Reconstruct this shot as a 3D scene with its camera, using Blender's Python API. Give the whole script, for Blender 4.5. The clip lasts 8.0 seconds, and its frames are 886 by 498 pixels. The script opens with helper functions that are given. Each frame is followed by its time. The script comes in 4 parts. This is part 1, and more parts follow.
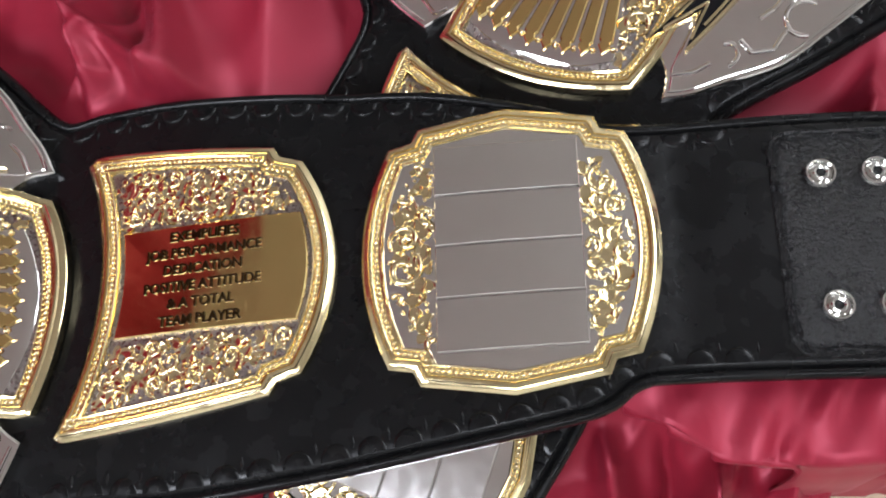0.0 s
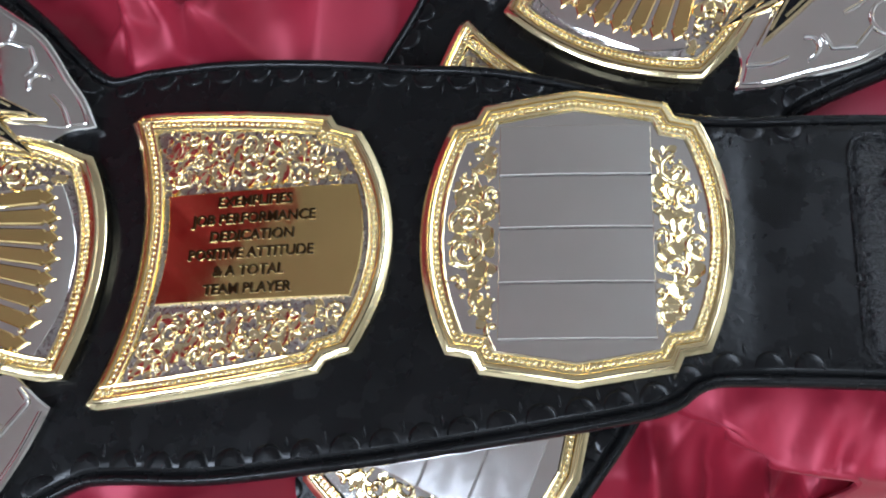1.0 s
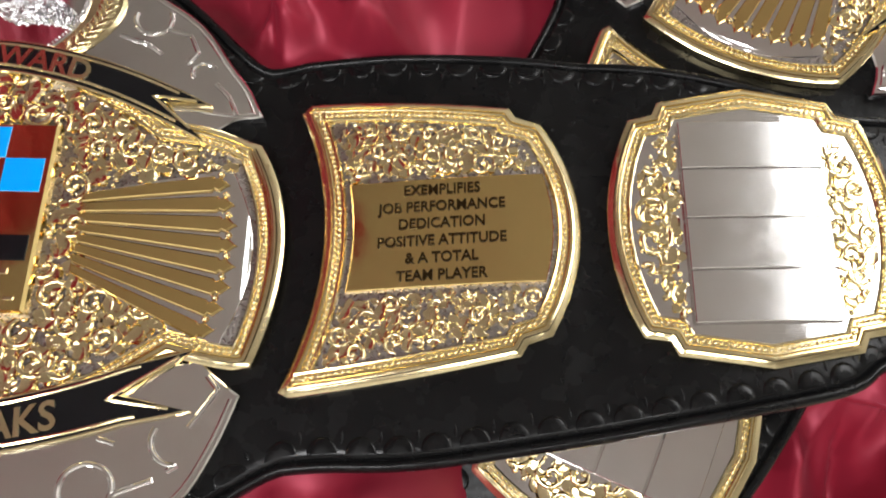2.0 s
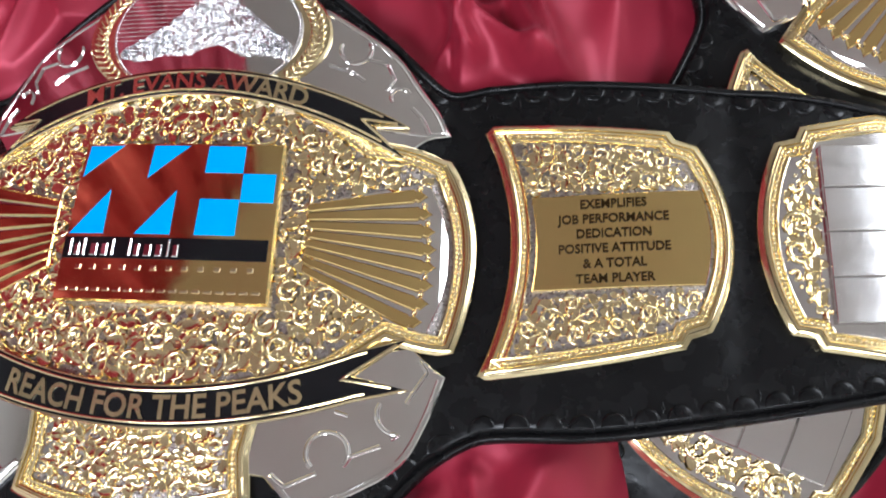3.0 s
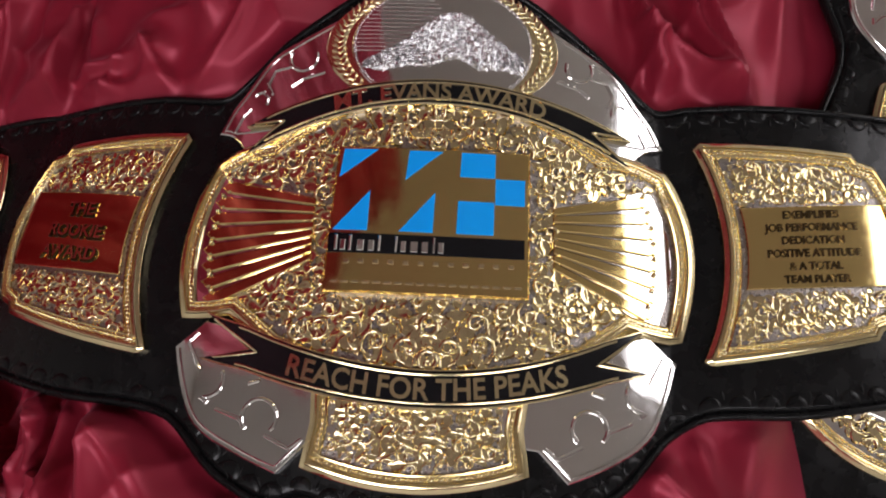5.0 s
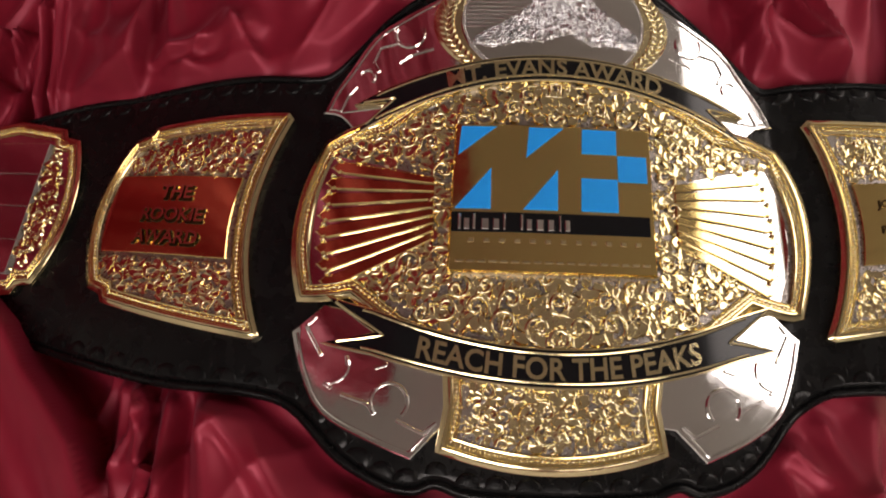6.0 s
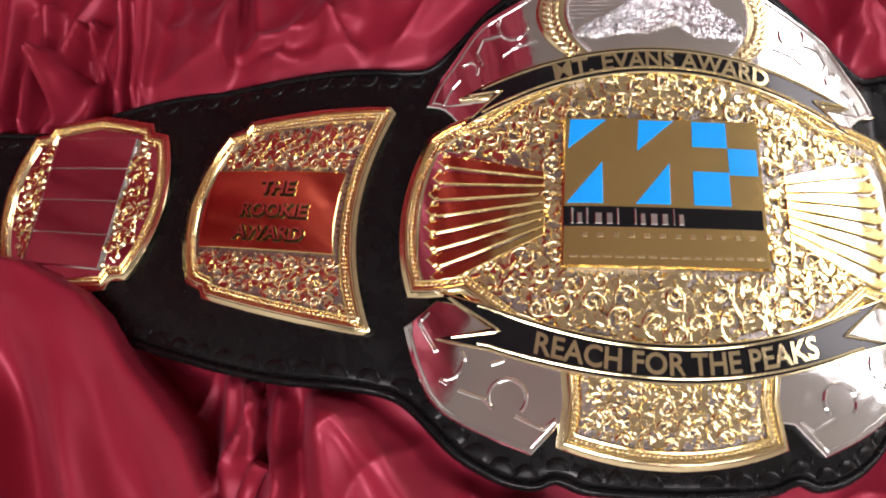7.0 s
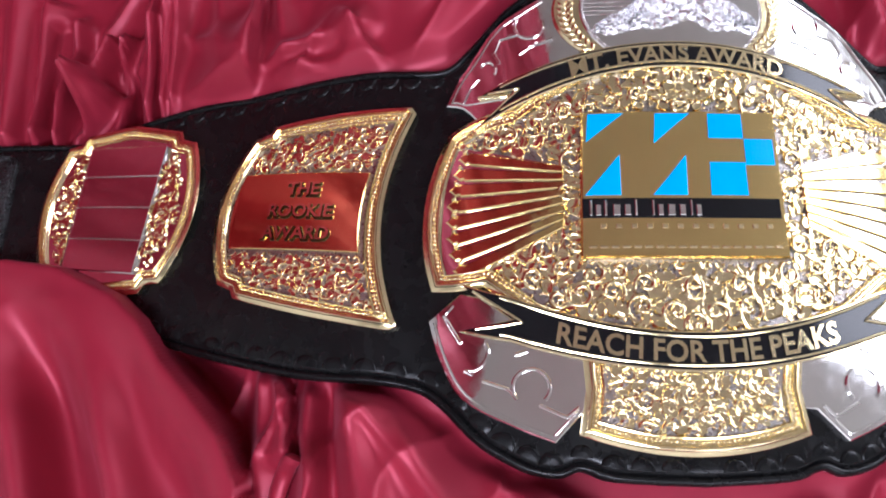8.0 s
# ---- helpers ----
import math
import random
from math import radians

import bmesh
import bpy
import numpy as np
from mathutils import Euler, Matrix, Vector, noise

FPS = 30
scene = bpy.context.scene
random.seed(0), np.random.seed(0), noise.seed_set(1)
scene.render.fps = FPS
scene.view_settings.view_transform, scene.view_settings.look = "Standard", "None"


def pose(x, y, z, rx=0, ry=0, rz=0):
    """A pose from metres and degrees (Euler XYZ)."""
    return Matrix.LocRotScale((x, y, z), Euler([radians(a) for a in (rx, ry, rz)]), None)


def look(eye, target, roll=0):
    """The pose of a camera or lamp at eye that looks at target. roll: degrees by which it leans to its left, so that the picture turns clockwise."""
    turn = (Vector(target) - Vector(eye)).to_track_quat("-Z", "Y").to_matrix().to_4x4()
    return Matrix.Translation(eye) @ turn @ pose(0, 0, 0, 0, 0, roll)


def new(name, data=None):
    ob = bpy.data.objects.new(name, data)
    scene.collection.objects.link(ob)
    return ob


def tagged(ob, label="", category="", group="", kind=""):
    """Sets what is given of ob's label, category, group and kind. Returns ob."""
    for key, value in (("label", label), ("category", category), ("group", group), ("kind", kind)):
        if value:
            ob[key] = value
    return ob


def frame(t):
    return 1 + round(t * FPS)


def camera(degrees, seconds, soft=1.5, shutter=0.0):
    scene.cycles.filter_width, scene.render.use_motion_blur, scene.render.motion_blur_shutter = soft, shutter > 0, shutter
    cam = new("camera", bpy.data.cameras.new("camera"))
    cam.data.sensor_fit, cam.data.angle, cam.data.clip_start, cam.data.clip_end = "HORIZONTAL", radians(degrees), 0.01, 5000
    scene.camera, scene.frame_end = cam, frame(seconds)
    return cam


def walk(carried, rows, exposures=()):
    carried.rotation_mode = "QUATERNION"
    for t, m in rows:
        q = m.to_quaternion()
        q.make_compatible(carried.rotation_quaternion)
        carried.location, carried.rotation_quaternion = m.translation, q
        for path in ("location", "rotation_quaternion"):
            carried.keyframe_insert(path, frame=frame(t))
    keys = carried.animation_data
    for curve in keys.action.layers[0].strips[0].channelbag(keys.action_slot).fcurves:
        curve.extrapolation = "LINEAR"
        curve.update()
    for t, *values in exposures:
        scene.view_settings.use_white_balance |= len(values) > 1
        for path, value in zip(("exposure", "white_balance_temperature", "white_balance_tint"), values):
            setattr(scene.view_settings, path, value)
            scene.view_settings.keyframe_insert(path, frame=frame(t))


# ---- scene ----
cam = camera(56.0, 8.0, soft=2.0)
PATH = [
    (0, (0.4027, -0.078, 0.336), (0.0257, 0.533, -1.531), -32.3),
    (0.5, (0.3757, -0.08, 0.329), (0.0107, 0.522, -1.543), -29.1),
    (1, (0.3687, -0.077, 0.326), (0.0197, 0.505, -1.555), -28.1),
    (1.5, (0.3317, -0.083, 0.33), (0.0407, 0.514, -1.556), -22.9),
    (2, (0.2557, -0.105, 0.34), (0.0887, 0.564, -1.538), -11.9),
    (2.2, (0.2237, -0.115, 0.351), (0.0817, 0.563, -1.525), -10.1),
    (3.3, (0.181, -0.106, 0.428), (-0.107, 0.435, -1.476), -22.9),
    (3.5, (0.162, -0.115, 0.434), (-0.119, 0.443, -1.465), -20.5),
    (4, (0.09, -0.12, 0.46), (-0.038, 0.451, -1.452), -11.1),
    (4.5, (0.043, -0.128, 0.473), (-0.004, 0.455, -1.44), -1.9),
    (4.7, (0.032, -0.128, 0.472), (-0.007, 0.444, -1.444), -0.2),
    (5.8, (-0.078, -0.135, 0.468), (0.051, 0.417, -1.451), 15.3),
    (6, (-0.086, -0.141, 0.453), (0.017, 0.426, -1.462), 12.6),
    (6.5, (-0.121, -0.133, 0.447), (-0.01, 0.422, -1.471), 13.2),
    (7, (-0.146, -0.136, 0.449), (-0.047, 0.393, -1.477), 12.5),
    (7.5, (-0.159, -0.142, 0.45), (-0.061, 0.378, -1.479), 12.0),
    (8, (-0.144, -0.146, 0.458), (-0.109, 0.401, -1.466), 4.5),
]
LIGHT = [(0, -0.28, 5750, 10), (0.5, -0.28, 5000, 6), (1, -0.31, 5150, 6), (1.5, -0.48, 5950, 8), (2, -0.38, 6250, 9), (3.5, -0.17, 5300, 9), (4, -0.28, 5250, 9), (4.5, -0.77, 5600, 13), (6, -1.28, 7050, 18), (6.5, -0.76, 6800, 20), (7, -0.37, 6350, 20), (7.5, -0.11, 5650, 18), (8, -0.07, 5450, 17)]
walk(cam, [(t, look(eye, target, roll)) for t, eye, target, roll in PATH], LIGHT)

# ---- world and lights ----
world = bpy.data.worlds.new("world")
scene.world = world
world.use_nodes = True
world.node_tree.nodes["Background"].inputs[0].default_value = (0.9, 0.95, 1.0, 1)
world.node_tree.nodes["Background"].inputs[1].default_value = 0.02
CEIL = 1.9
# The first is mirrored in the plates; two unseen south panels are added fill.
KEY_AND_FILLS = [(2.62, 1.06, 1.64, 1.5, 48.0), (-0.6, -1.2, 1.2, 0.6, 58.0), (1.1, -1.6, 1.2, 0.6, 18.0)]
for lx, ly, lw, ld, watts in KEY_AND_FILLS:
    lamp = bpy.data.lights.new("key_fill_lamp", "AREA")
    lamp.shape, lamp.size, lamp.size_y, lamp.energy = "RECTANGLE", lw, ld, watts
    lamp.color = (1.0, 0.97, 0.96)
    new("key_fill_lamp", lamp).matrix_world = pose(lx, ly, CEIL - 0.03)

# ---- materials ----


def mat(name, color, rough, metal=0.0, spec=0.5, var=0.1, scale=60.0, bump=0.0, bscale=400.0, rvar=0.0, sheen=0.0, coat=0.0):
    m = bpy.data.materials.new(name)
    m.use_nodes = True
    nt = m.node_tree
    b = nt.nodes["Principled BSDF"]
    tc = nt.nodes.new("ShaderNodeTexCoord")
    n1 = nt.nodes.new("ShaderNodeTexNoise")
    n1.inputs["Scale"].default_value, n1.inputs["Detail"].default_value = scale, 6
    nt.links.new(tc.outputs["Object"], n1.inputs["Vector"])
    mix = nt.nodes.new("ShaderNodeMix")
    mix.data_type = "RGBA"
    mix.inputs[6].default_value = (*[c * (1 - var) for c in color], 1)
    mix.inputs[7].default_value = (*[min(1, c * (1 + var)) for c in color], 1)
    nt.links.new(n1.outputs[0], mix.inputs[0])
    nt.links.new(mix.outputs[2], b.inputs["Base Color"])
    b.inputs["Metallic"].default_value = metal
    b.inputs["Roughness"].default_value = rough
    b.inputs["Specular IOR Level"].default_value = spec
    b.inputs["Sheen Weight"].default_value = sheen
    b.inputs["Coat Weight"].default_value = coat
    b.inputs["Coat Roughness"].default_value = 0.36
    b.inputs["Coat IOR"].default_value = 1.75
    if sheen:
        b.inputs["Specular Tint"].default_value = (1.0, 0.58, 0.68, 1)
        b.inputs["Coat Tint"].default_value = (1.0, 0.45, 0.60, 1)
        b.inputs["Sheen Roughness"].default_value = 0.35
        b.inputs["Sheen Tint"].default_value = (1.0, 0.35, 0.5, 1)
    if rvar:
        mr = nt.nodes.new("ShaderNodeMapRange")
        mr.inputs[1].default_value, mr.inputs[2].default_value = 0.3, 0.7
        mr.inputs[3].default_value, mr.inputs[4].default_value = max(0.02, rough - rvar), rough + rvar
        n3 = nt.nodes.new("ShaderNodeTexNoise")
        n3.inputs["Scale"].default_value, n3.inputs["Detail"].default_value = scale * 2.3, 4
        nt.links.new(tc.outputs["Object"], n3.inputs["Vector"])
        nt.links.new(n3.outputs[0], mr.inputs[0])
        nt.links.new(mr.outputs[0], b.inputs["Roughness"])
    if bump:
        n2 = nt.nodes.new("ShaderNodeTexNoise")
        n2.inputs["Scale"].default_value, n2.inputs["Detail"].default_value = bscale, 5
        nt.links.new(tc.outputs["Object"], n2.inputs["Vector"])
        bp = nt.nodes.new("ShaderNodeBump")
        bp.inputs["Strength"].default_value, bp.inputs["Distance"].default_value = bump, 0.002
        nt.links.new(n2.outputs[0], bp.inputs["Height"])
        nt.links.new(bp.outputs[0], b.inputs["Normal"])
    return m


def glow(name, color, power):
    m = bpy.data.materials.new(name)
    m.use_nodes = True
    b = m.node_tree.nodes["Principled BSDF"]
    b.inputs["Emission Color"].default_value = (*color, 1)
    b.inputs["Emission Strength"].default_value = power
    return m


GOLD = mat("gold_plate", (0.85, 0.73, 0.44), 0.16, 1.0, var=0.06, scale=90, bump=0.03, bscale=150, rvar=0.06)
GOLD_FLAT = mat("polished_gold", (0.84, 0.64, 0.27), 0.09, 1.0, var=0.05, scale=60, bump=0.01, bscale=60, rvar=0.04)
GOLD_SCROLL = mat("cast_gold", (0.88, 0.76, 0.46), 0.13, 1.0, var=0.12, scale=200, bump=0.06, bscale=500, rvar=0.05)
SILVER = mat("silver_plate", (0.82, 0.81, 0.80), 0.07, 1.0, var=0.04, scale=60, bump=0.10, bscale=22, rvar=0.03)
SILVER_DULL = mat("silver_field", (0.34, 0.31, 0.29), 0.30, 1.0, var=0.25, scale=300, bump=0.25, bscale=900, rvar=0.10)
SILVER_PANEL = mat("brushed_silver", (0.81, 0.80, 0.79), 0.14, 1.0, var=0.04, scale=60, bump=0.10, bscale=22, rvar=0.03)
SILVER_ROCK = mat("frosted_silver", (0.85, 0.85, 0.86), 0.22, 1.0, var=0.1, scale=400, bump=0.3, bscale=900)
ENAMEL = mat("black_enamel", (0.006, 0.006, 0.007), 0.12, 0, 0.28, var=0.3, scale=80)
# Dark tone of the small letters and of the shadow painted behind big ones.
LETTER_AND_SHADE = mat("letter_and_shade_gold", (0.06, 0.04, 0.018), 0.30, 1.0, var=0.15, scale=200, bump=0.05, bscale=500)
BLUE = mat("blue_enamel", (0.004, 0.31, 0.83), 0.22, 0, 0.4, var=0.06, scale=120)
LEATHER = mat("black_leather", (0.005, 0.005, 0.0052), 0.26, 0, 0.18, var=0.35, scale=35, bump=0.07, bscale=300, rvar=0.10)
PEBBLE = mat("pebbled_leather", (0.006, 0.006, 0.0065), 0.24, 0, 0.4, var=0.3, scale=60, bump=1.0, bscale=520, rvar=0.08)
CHROME = mat("chrome_snap", (0.78, 0.78, 0.76), 0.08, 1.0, var=0.04, scale=100)
SATIN = mat("red_satin", (0.27, 0.015, 0.034), 0.47, 0.22, 0.65, var=0.10, scale=14, bump=0.03, bscale=1500, rvar=0.04, sheen=0.10)
TABLE = mat("table_laminate", (0.46, 0.38, 0.27), 0.45, 0, 0.4, var=0.08, scale=25, bump=0.03, bscale=300)
WALLM = mat("painted_wall", (0.60, 0.58, 0.54), 0.8, 0, 0.3, var=0.04, scale=6, bump=0.04, bscale=120)
CEILM = mat("ceiling_board", (0.64, 0.63, 0.61), 0.9, 0, 0.2, var=0.05, scale=30, bump=0.1, bscale=150)
FLOORM = mat("carpet_floor", (0.36, 0.34, 0.31), 0.95, 0, 0.2, var=0.2, scale=40, bump=0.2, bscale=200)
GLOW = glow("key_fill_diffuser", (1.0, 0.96, 0.9), 6.0)

# ---- helpers for shapes ----
BASE = 0.02


def sstep(a, b, x):
    t = np.clip((x - a) / (b - a), 0, 1)
    return t * t * (3 - 2 * t)


BEND = {"east": 0.0342, "start": -0.0233, "stop": 0.5296, "west": 0.0536, "fall": 1.0, "square": 0.487, "dip": 0.62, "pull": 0.0, "jog": 1.0}


def sway(u):
    """Sideways drift of the belt's middle line."""
    return 0.0035 + BEND["east"] * sstep(BEND["start"], BEND["stop"], u) + BEND["west"] * sstep(0.1005, 0.509, -u) + 0.006 * BEND["jog"] * sstep(0.135, 0.158, u)


def droop(u):
    right, left = np.maximum(0, u - 0.244), np.maximum(0, -u - 0.1175)
    east = -0.0357 * (1 - np.exp(-2.14 * right ** 2 / 0.0357)) - 0.016 * sstep(0.40, 0.62, u)
    west = -0.190 * (1 - np.exp(-2.955 * left ** 2 / 0.190))
    return BEND["dip"] * east + BEND["fall"] * west


def dome(u):
    """Each plate, and the leather under it, is bowed over its width."""
    a = np.abs(u)
    return (0.0224 * np.maximum(0, 1 - (a / 0.1389) ** 2) + 0.0032 * np.maximum(0, 1 - ((a - 0.2165) / 0.066) ** 2)
            + 0.0050 * np.maximum(0, 1 - ((a - 0.362) / 0.072) ** 2))


def warp(co):
    co = np.array(co, float).reshape(-1, 3)
    u = co[:, 0]
    level = lambda q: sway(q) - 0.006 * BEND["jog"] * sstep(0.135, 0.158, q)
    slope = (level(u + 1e-4) - level(u - 1e-4)) / 2e-4 * np.where(u > 0, BEND["square"], 0.84)
    along_west = 0.0025 * sstep(0.12, 0.17, -u) - 0.001 * sstep(0.28, 0.40, -u) + 0.0027 * BEND["jog"] * sstep(0.135, 0.158, u) - BEND["pull"] * sstep(0.17, 0.30, u)
    return np.stack([u + along_west - co[:, 1] * slope, co[:, 1] + sway(u), co[:, 2] + droop(u) + dome(u) + BASE], 1)


def finish(me, material, angle=32):
    me.materials.append(material)
    me.validate()
    me.shade_smooth()
    me.set_sharp_from_angle(angle=radians(angle))
    me.update()
    return me


def piece(name, verts, faces, material, parent, label="", bend=True, angle=32):
    """One mesh under a thing or a part, given in the belt's flat plan."""
    me = bpy.data.meshes.new(name)
    me.from_pydata([tuple(v) for v in (warp(verts) if bend else verts)], [], faces)
    ob = new(name, finish(me, material, angle))
    ob.parent = parent
    return tagged(ob, label)


def part(name, bm, material, parent, label="", bend=True, angle=32):
    me = bpy.data.meshes.new(name)
    bmesh.ops.recalc_face_normals(bm, faces=bm.faces)
    bm.to_mesh(me)
    bm.free()
    if bend:
        co = np.empty(len(me.vertices) * 3)
        me.vertices.foreach_get("co", co)
        me.vertices.foreach_set("co", warp(co).ravel())
    ob = new(name, finish(me, material, angle))
    ob.parent = parent
    return tagged(ob, label)


def arc(p, q, sag, n=14):
    """Points from p up to, not with, q, bowed to the left of the way by sag."""
    p, q = np.array(p), np.array(q)
    d = q - p
    side = np.array([-d[1], d[0]]) / np.hypot(*d)
    return [tuple(p + d * t + side * sag * 4 * t * (1 - t)) for t in np.arange(n) / n]


def spline(pts, n=6, closed=False):
    pts = [np.array(p, float) for p in pts]
    out, m = [], len(pts)
    for i in range(m if closed else m - 1):
        a, b, c, d = (pts[(i + k) % m] if closed else pts[min(max(i + k, 0), m - 1)] for k in (-1, 0, 1, 2))
        for t in np.arange(n) / n:
            out.append(tuple(0.5 * (2 * b + (c - a) * t + (2 * a - 5 * b + 4 * c - d) * t * t + (3 * b - a - 3 * c + d) * t ** 3)))
    if not closed:
        out.append(tuple(pts[-1]))
    return out


def ccw(poly):
    p = np.array(poly)
    s = np.sum(p[:, 0] * np.roll(p[:, 1], -1) - p[:, 1] * np.roll(p[:, 0], -1))
    return list(poly) if s > 0 else list(poly)[::-1]


def inset(poly, d):
    """A polygon's outline moved inwards by d, with mitred corners."""
    p = np.array(poly)
    e = np.roll(p, -1, 0) - p
    e /= np.maximum(np.hypot(e[:, 0], e[:, 1]), 1e-9)[:, None]
    n = np.stack([-e[:, 1], e[:, 0]], 1)
    a, b = np.roll(n, 1, 0), n
    k = 1 + (a * b).sum(1)
    return p + d * (a + b) / np.maximum(k, 0.35)[:, None]


def mirror(poly):
    return ccw([(-x, y) for x, y in poly])


def stepped(poly, profile, cap=True, cut=0.006, floor_cap=False):
    """A plate: the outline swept through rows of (inset, height), closed on top, cut across so that it can bow."""
    poly = ccw(poly)
    bm = bmesh.new()
    rows = []
    for d, h in profile:
        rows.append([bm.verts.new((x, y, h)) for x, y in inset(poly, d)])
    n = len(poly)
    for r0, r1 in zip(rows, rows[1:]):
        for i in range(n):
            bm.faces.new((r0[i], r0[(i + 1) % n], r1[(i + 1) % n], r1[i]))
    if cap:
        bm.faces.new(rows[-1])
    if cut:
        lo, hi = min(x for x, y in poly), max(x for x, y in poly)
        for x in np.arange(math.ceil(lo / cut) * cut, hi, cut):
            geom = bm.verts[:] + bm.edges[:] + bm.faces[:]
            bmesh.ops.bisect_plane(bm, geom=geom, plane_co=(x + 1e-5, 0, 0), plane_no=(1, 0, 0))
    big = [f for f in bm.faces if len(f.verts) > 4]
    bmesh.ops.triangulate(bm, faces=big)
    return bm


def slab(poly, h0, h1, bevel=0.0005, cut=0.006):
    return stepped(poly, [(0, h0), (0, h1 - bevel), (bevel, h1)], cut=cut)


def inside(poly, x, y):
    p = np.array(poly)
    q = np.roll(p, -1, 0)
    hit = ((p[:, 1] > y) != (q[:, 1] > y)) & (x < (q[:, 0] - p[:, 0]) * (y - p[:, 1]) / (q[:, 1] - p[:, 1] + 1e-12) + p[:, 0])
    return bool(hit.sum() % 2)


def tube(pts, radii, h, lift=0.55, sides=5):
    """A ridge along a line: half a tube, its ends closed."""
    pts = np.array(pts, float)
    d = np.gradient(pts, axis=0)
    d /= np.maximum(np.hypot(d[:, 0], d[:, 1]), 1e-9)[:, None]
    radii = np.broadcast_to(radii, len(pts))
    vs, fs = [], []
    for (x, y), (dx, dy), r in zip(pts, d, radii):
        for k in range(sides):
            a = math.pi * k / (sides - 1)
            vs.append((x - dy * r * math.cos(a), y + dx * r * math.cos(a), h + r * lift * 2 * math.sin(a)))
    for i in range(len(pts) - 1):
        for k in range(sides - 1):
            a = i * sides + k
            fs.append((a, a + 1, a + sides + 1, a + sides))
    m = (len(pts) - 1) * sides
    fs += [tuple(range(sides - 1, -1, -1)), tuple(m + k for k in range(sides))]
    return vs, fs


def gather(bits):
    vs, fs = [], []
    for v, f in bits:
        k = len(vs)
        vs += list(v)
        fs += [tuple(i + k for i in face) for face in f]
    return vs, fs


def knob(x, y, h, r, rise):
    vs = [(x, y, h + rise)]
    for ring, (rr, hh) in enumerate(((0.72, 0.7), (1.0, 0.0))):
        vs += [(x + r * rr * math.cos(math.tau * k / 6), y + r * rr * math.sin(math.tau * k / 6), h + rise * hh) for k in range(6)]
    fs = [(0, 1 + k, 1 + (k + 1) % 6) for k in range(6)]
    fs += [(1 + k, 7 + k, 7 + (k + 1) % 6, 1 + (k + 1) % 6) for k in range(6)]
    return vs, fs


def along(poly, step, closed=True):
    """Points at even steps along an outline."""
    p = np.array(list(poly) + ([poly[0]] if closed else []), float)
    s = np.r_[0, np.cumsum(np.hypot(*np.diff(p, axis=0).T))]
    t = np.arange(0, s[-1], s[-1] / max(1, round(s[-1] / step)))
    return np.stack([np.interp(t, s, p[:, 0]), np.interp(t, s, p[:, 1])], 1)


def beads(poly, d, h, parent, step=0.0026, r=0.00118):
    pts = along([tuple(q) for q in inset(ccw(poly), d)], step)
    vs, fs = gather([knob(x, y, h - 0.0008, r, 0.0015) for x, y in pts])
    tagged(piece("beaded_edge", vs, fs, GOLD_SCROLL, parent, "fine beaded gold edge", angle=80), kind="stuff")


def leaf(x, y, turn, hand, size, h, rise):
    """A curling leaf with a flat top, a sunk midrib and steep edges."""
    vs, fs, n = [], [], 7
    a, px, py = turn, x, y
    for k in range(n):
        t = k / (n - 1)
        w = size * 0.42 * (0.22 + math.sin(math.pi * min(1, 0.12 + 0.88 * t)) ** 0.8) * (1 - 0.55 * t)
        w *= 1 + 0.12 * (k % 2)
        c, s = math.cos(a), math.sin(a)
        for e, z in ((-1, -0.0004), (-0.66, rise), (0, rise * 0.62), (0.66, rise), (1, -0.0004)):
            vs.append((px - s * e * w, py + c * e * w, h + z * (1 - 0.35 * t)))
        px, py, a = px + c * size / (n - 1), py + s * size / (n - 1), a + hand * 1.9 * (0.5 + t) / (n - 1)
    for k in range(n - 1):
        fs += [(5 * k + i, 5 * k + i + 1, 5 * k + i + 6, 5 * k + i + 5) for i in range(4)]
    fs += [(4, 3, 2, 1, 0), tuple(5 * (n - 1) + i for i in range(5))]
    return [(p[0], p[1], p[2]) for p in vs], [f[::-1] for f in fs]


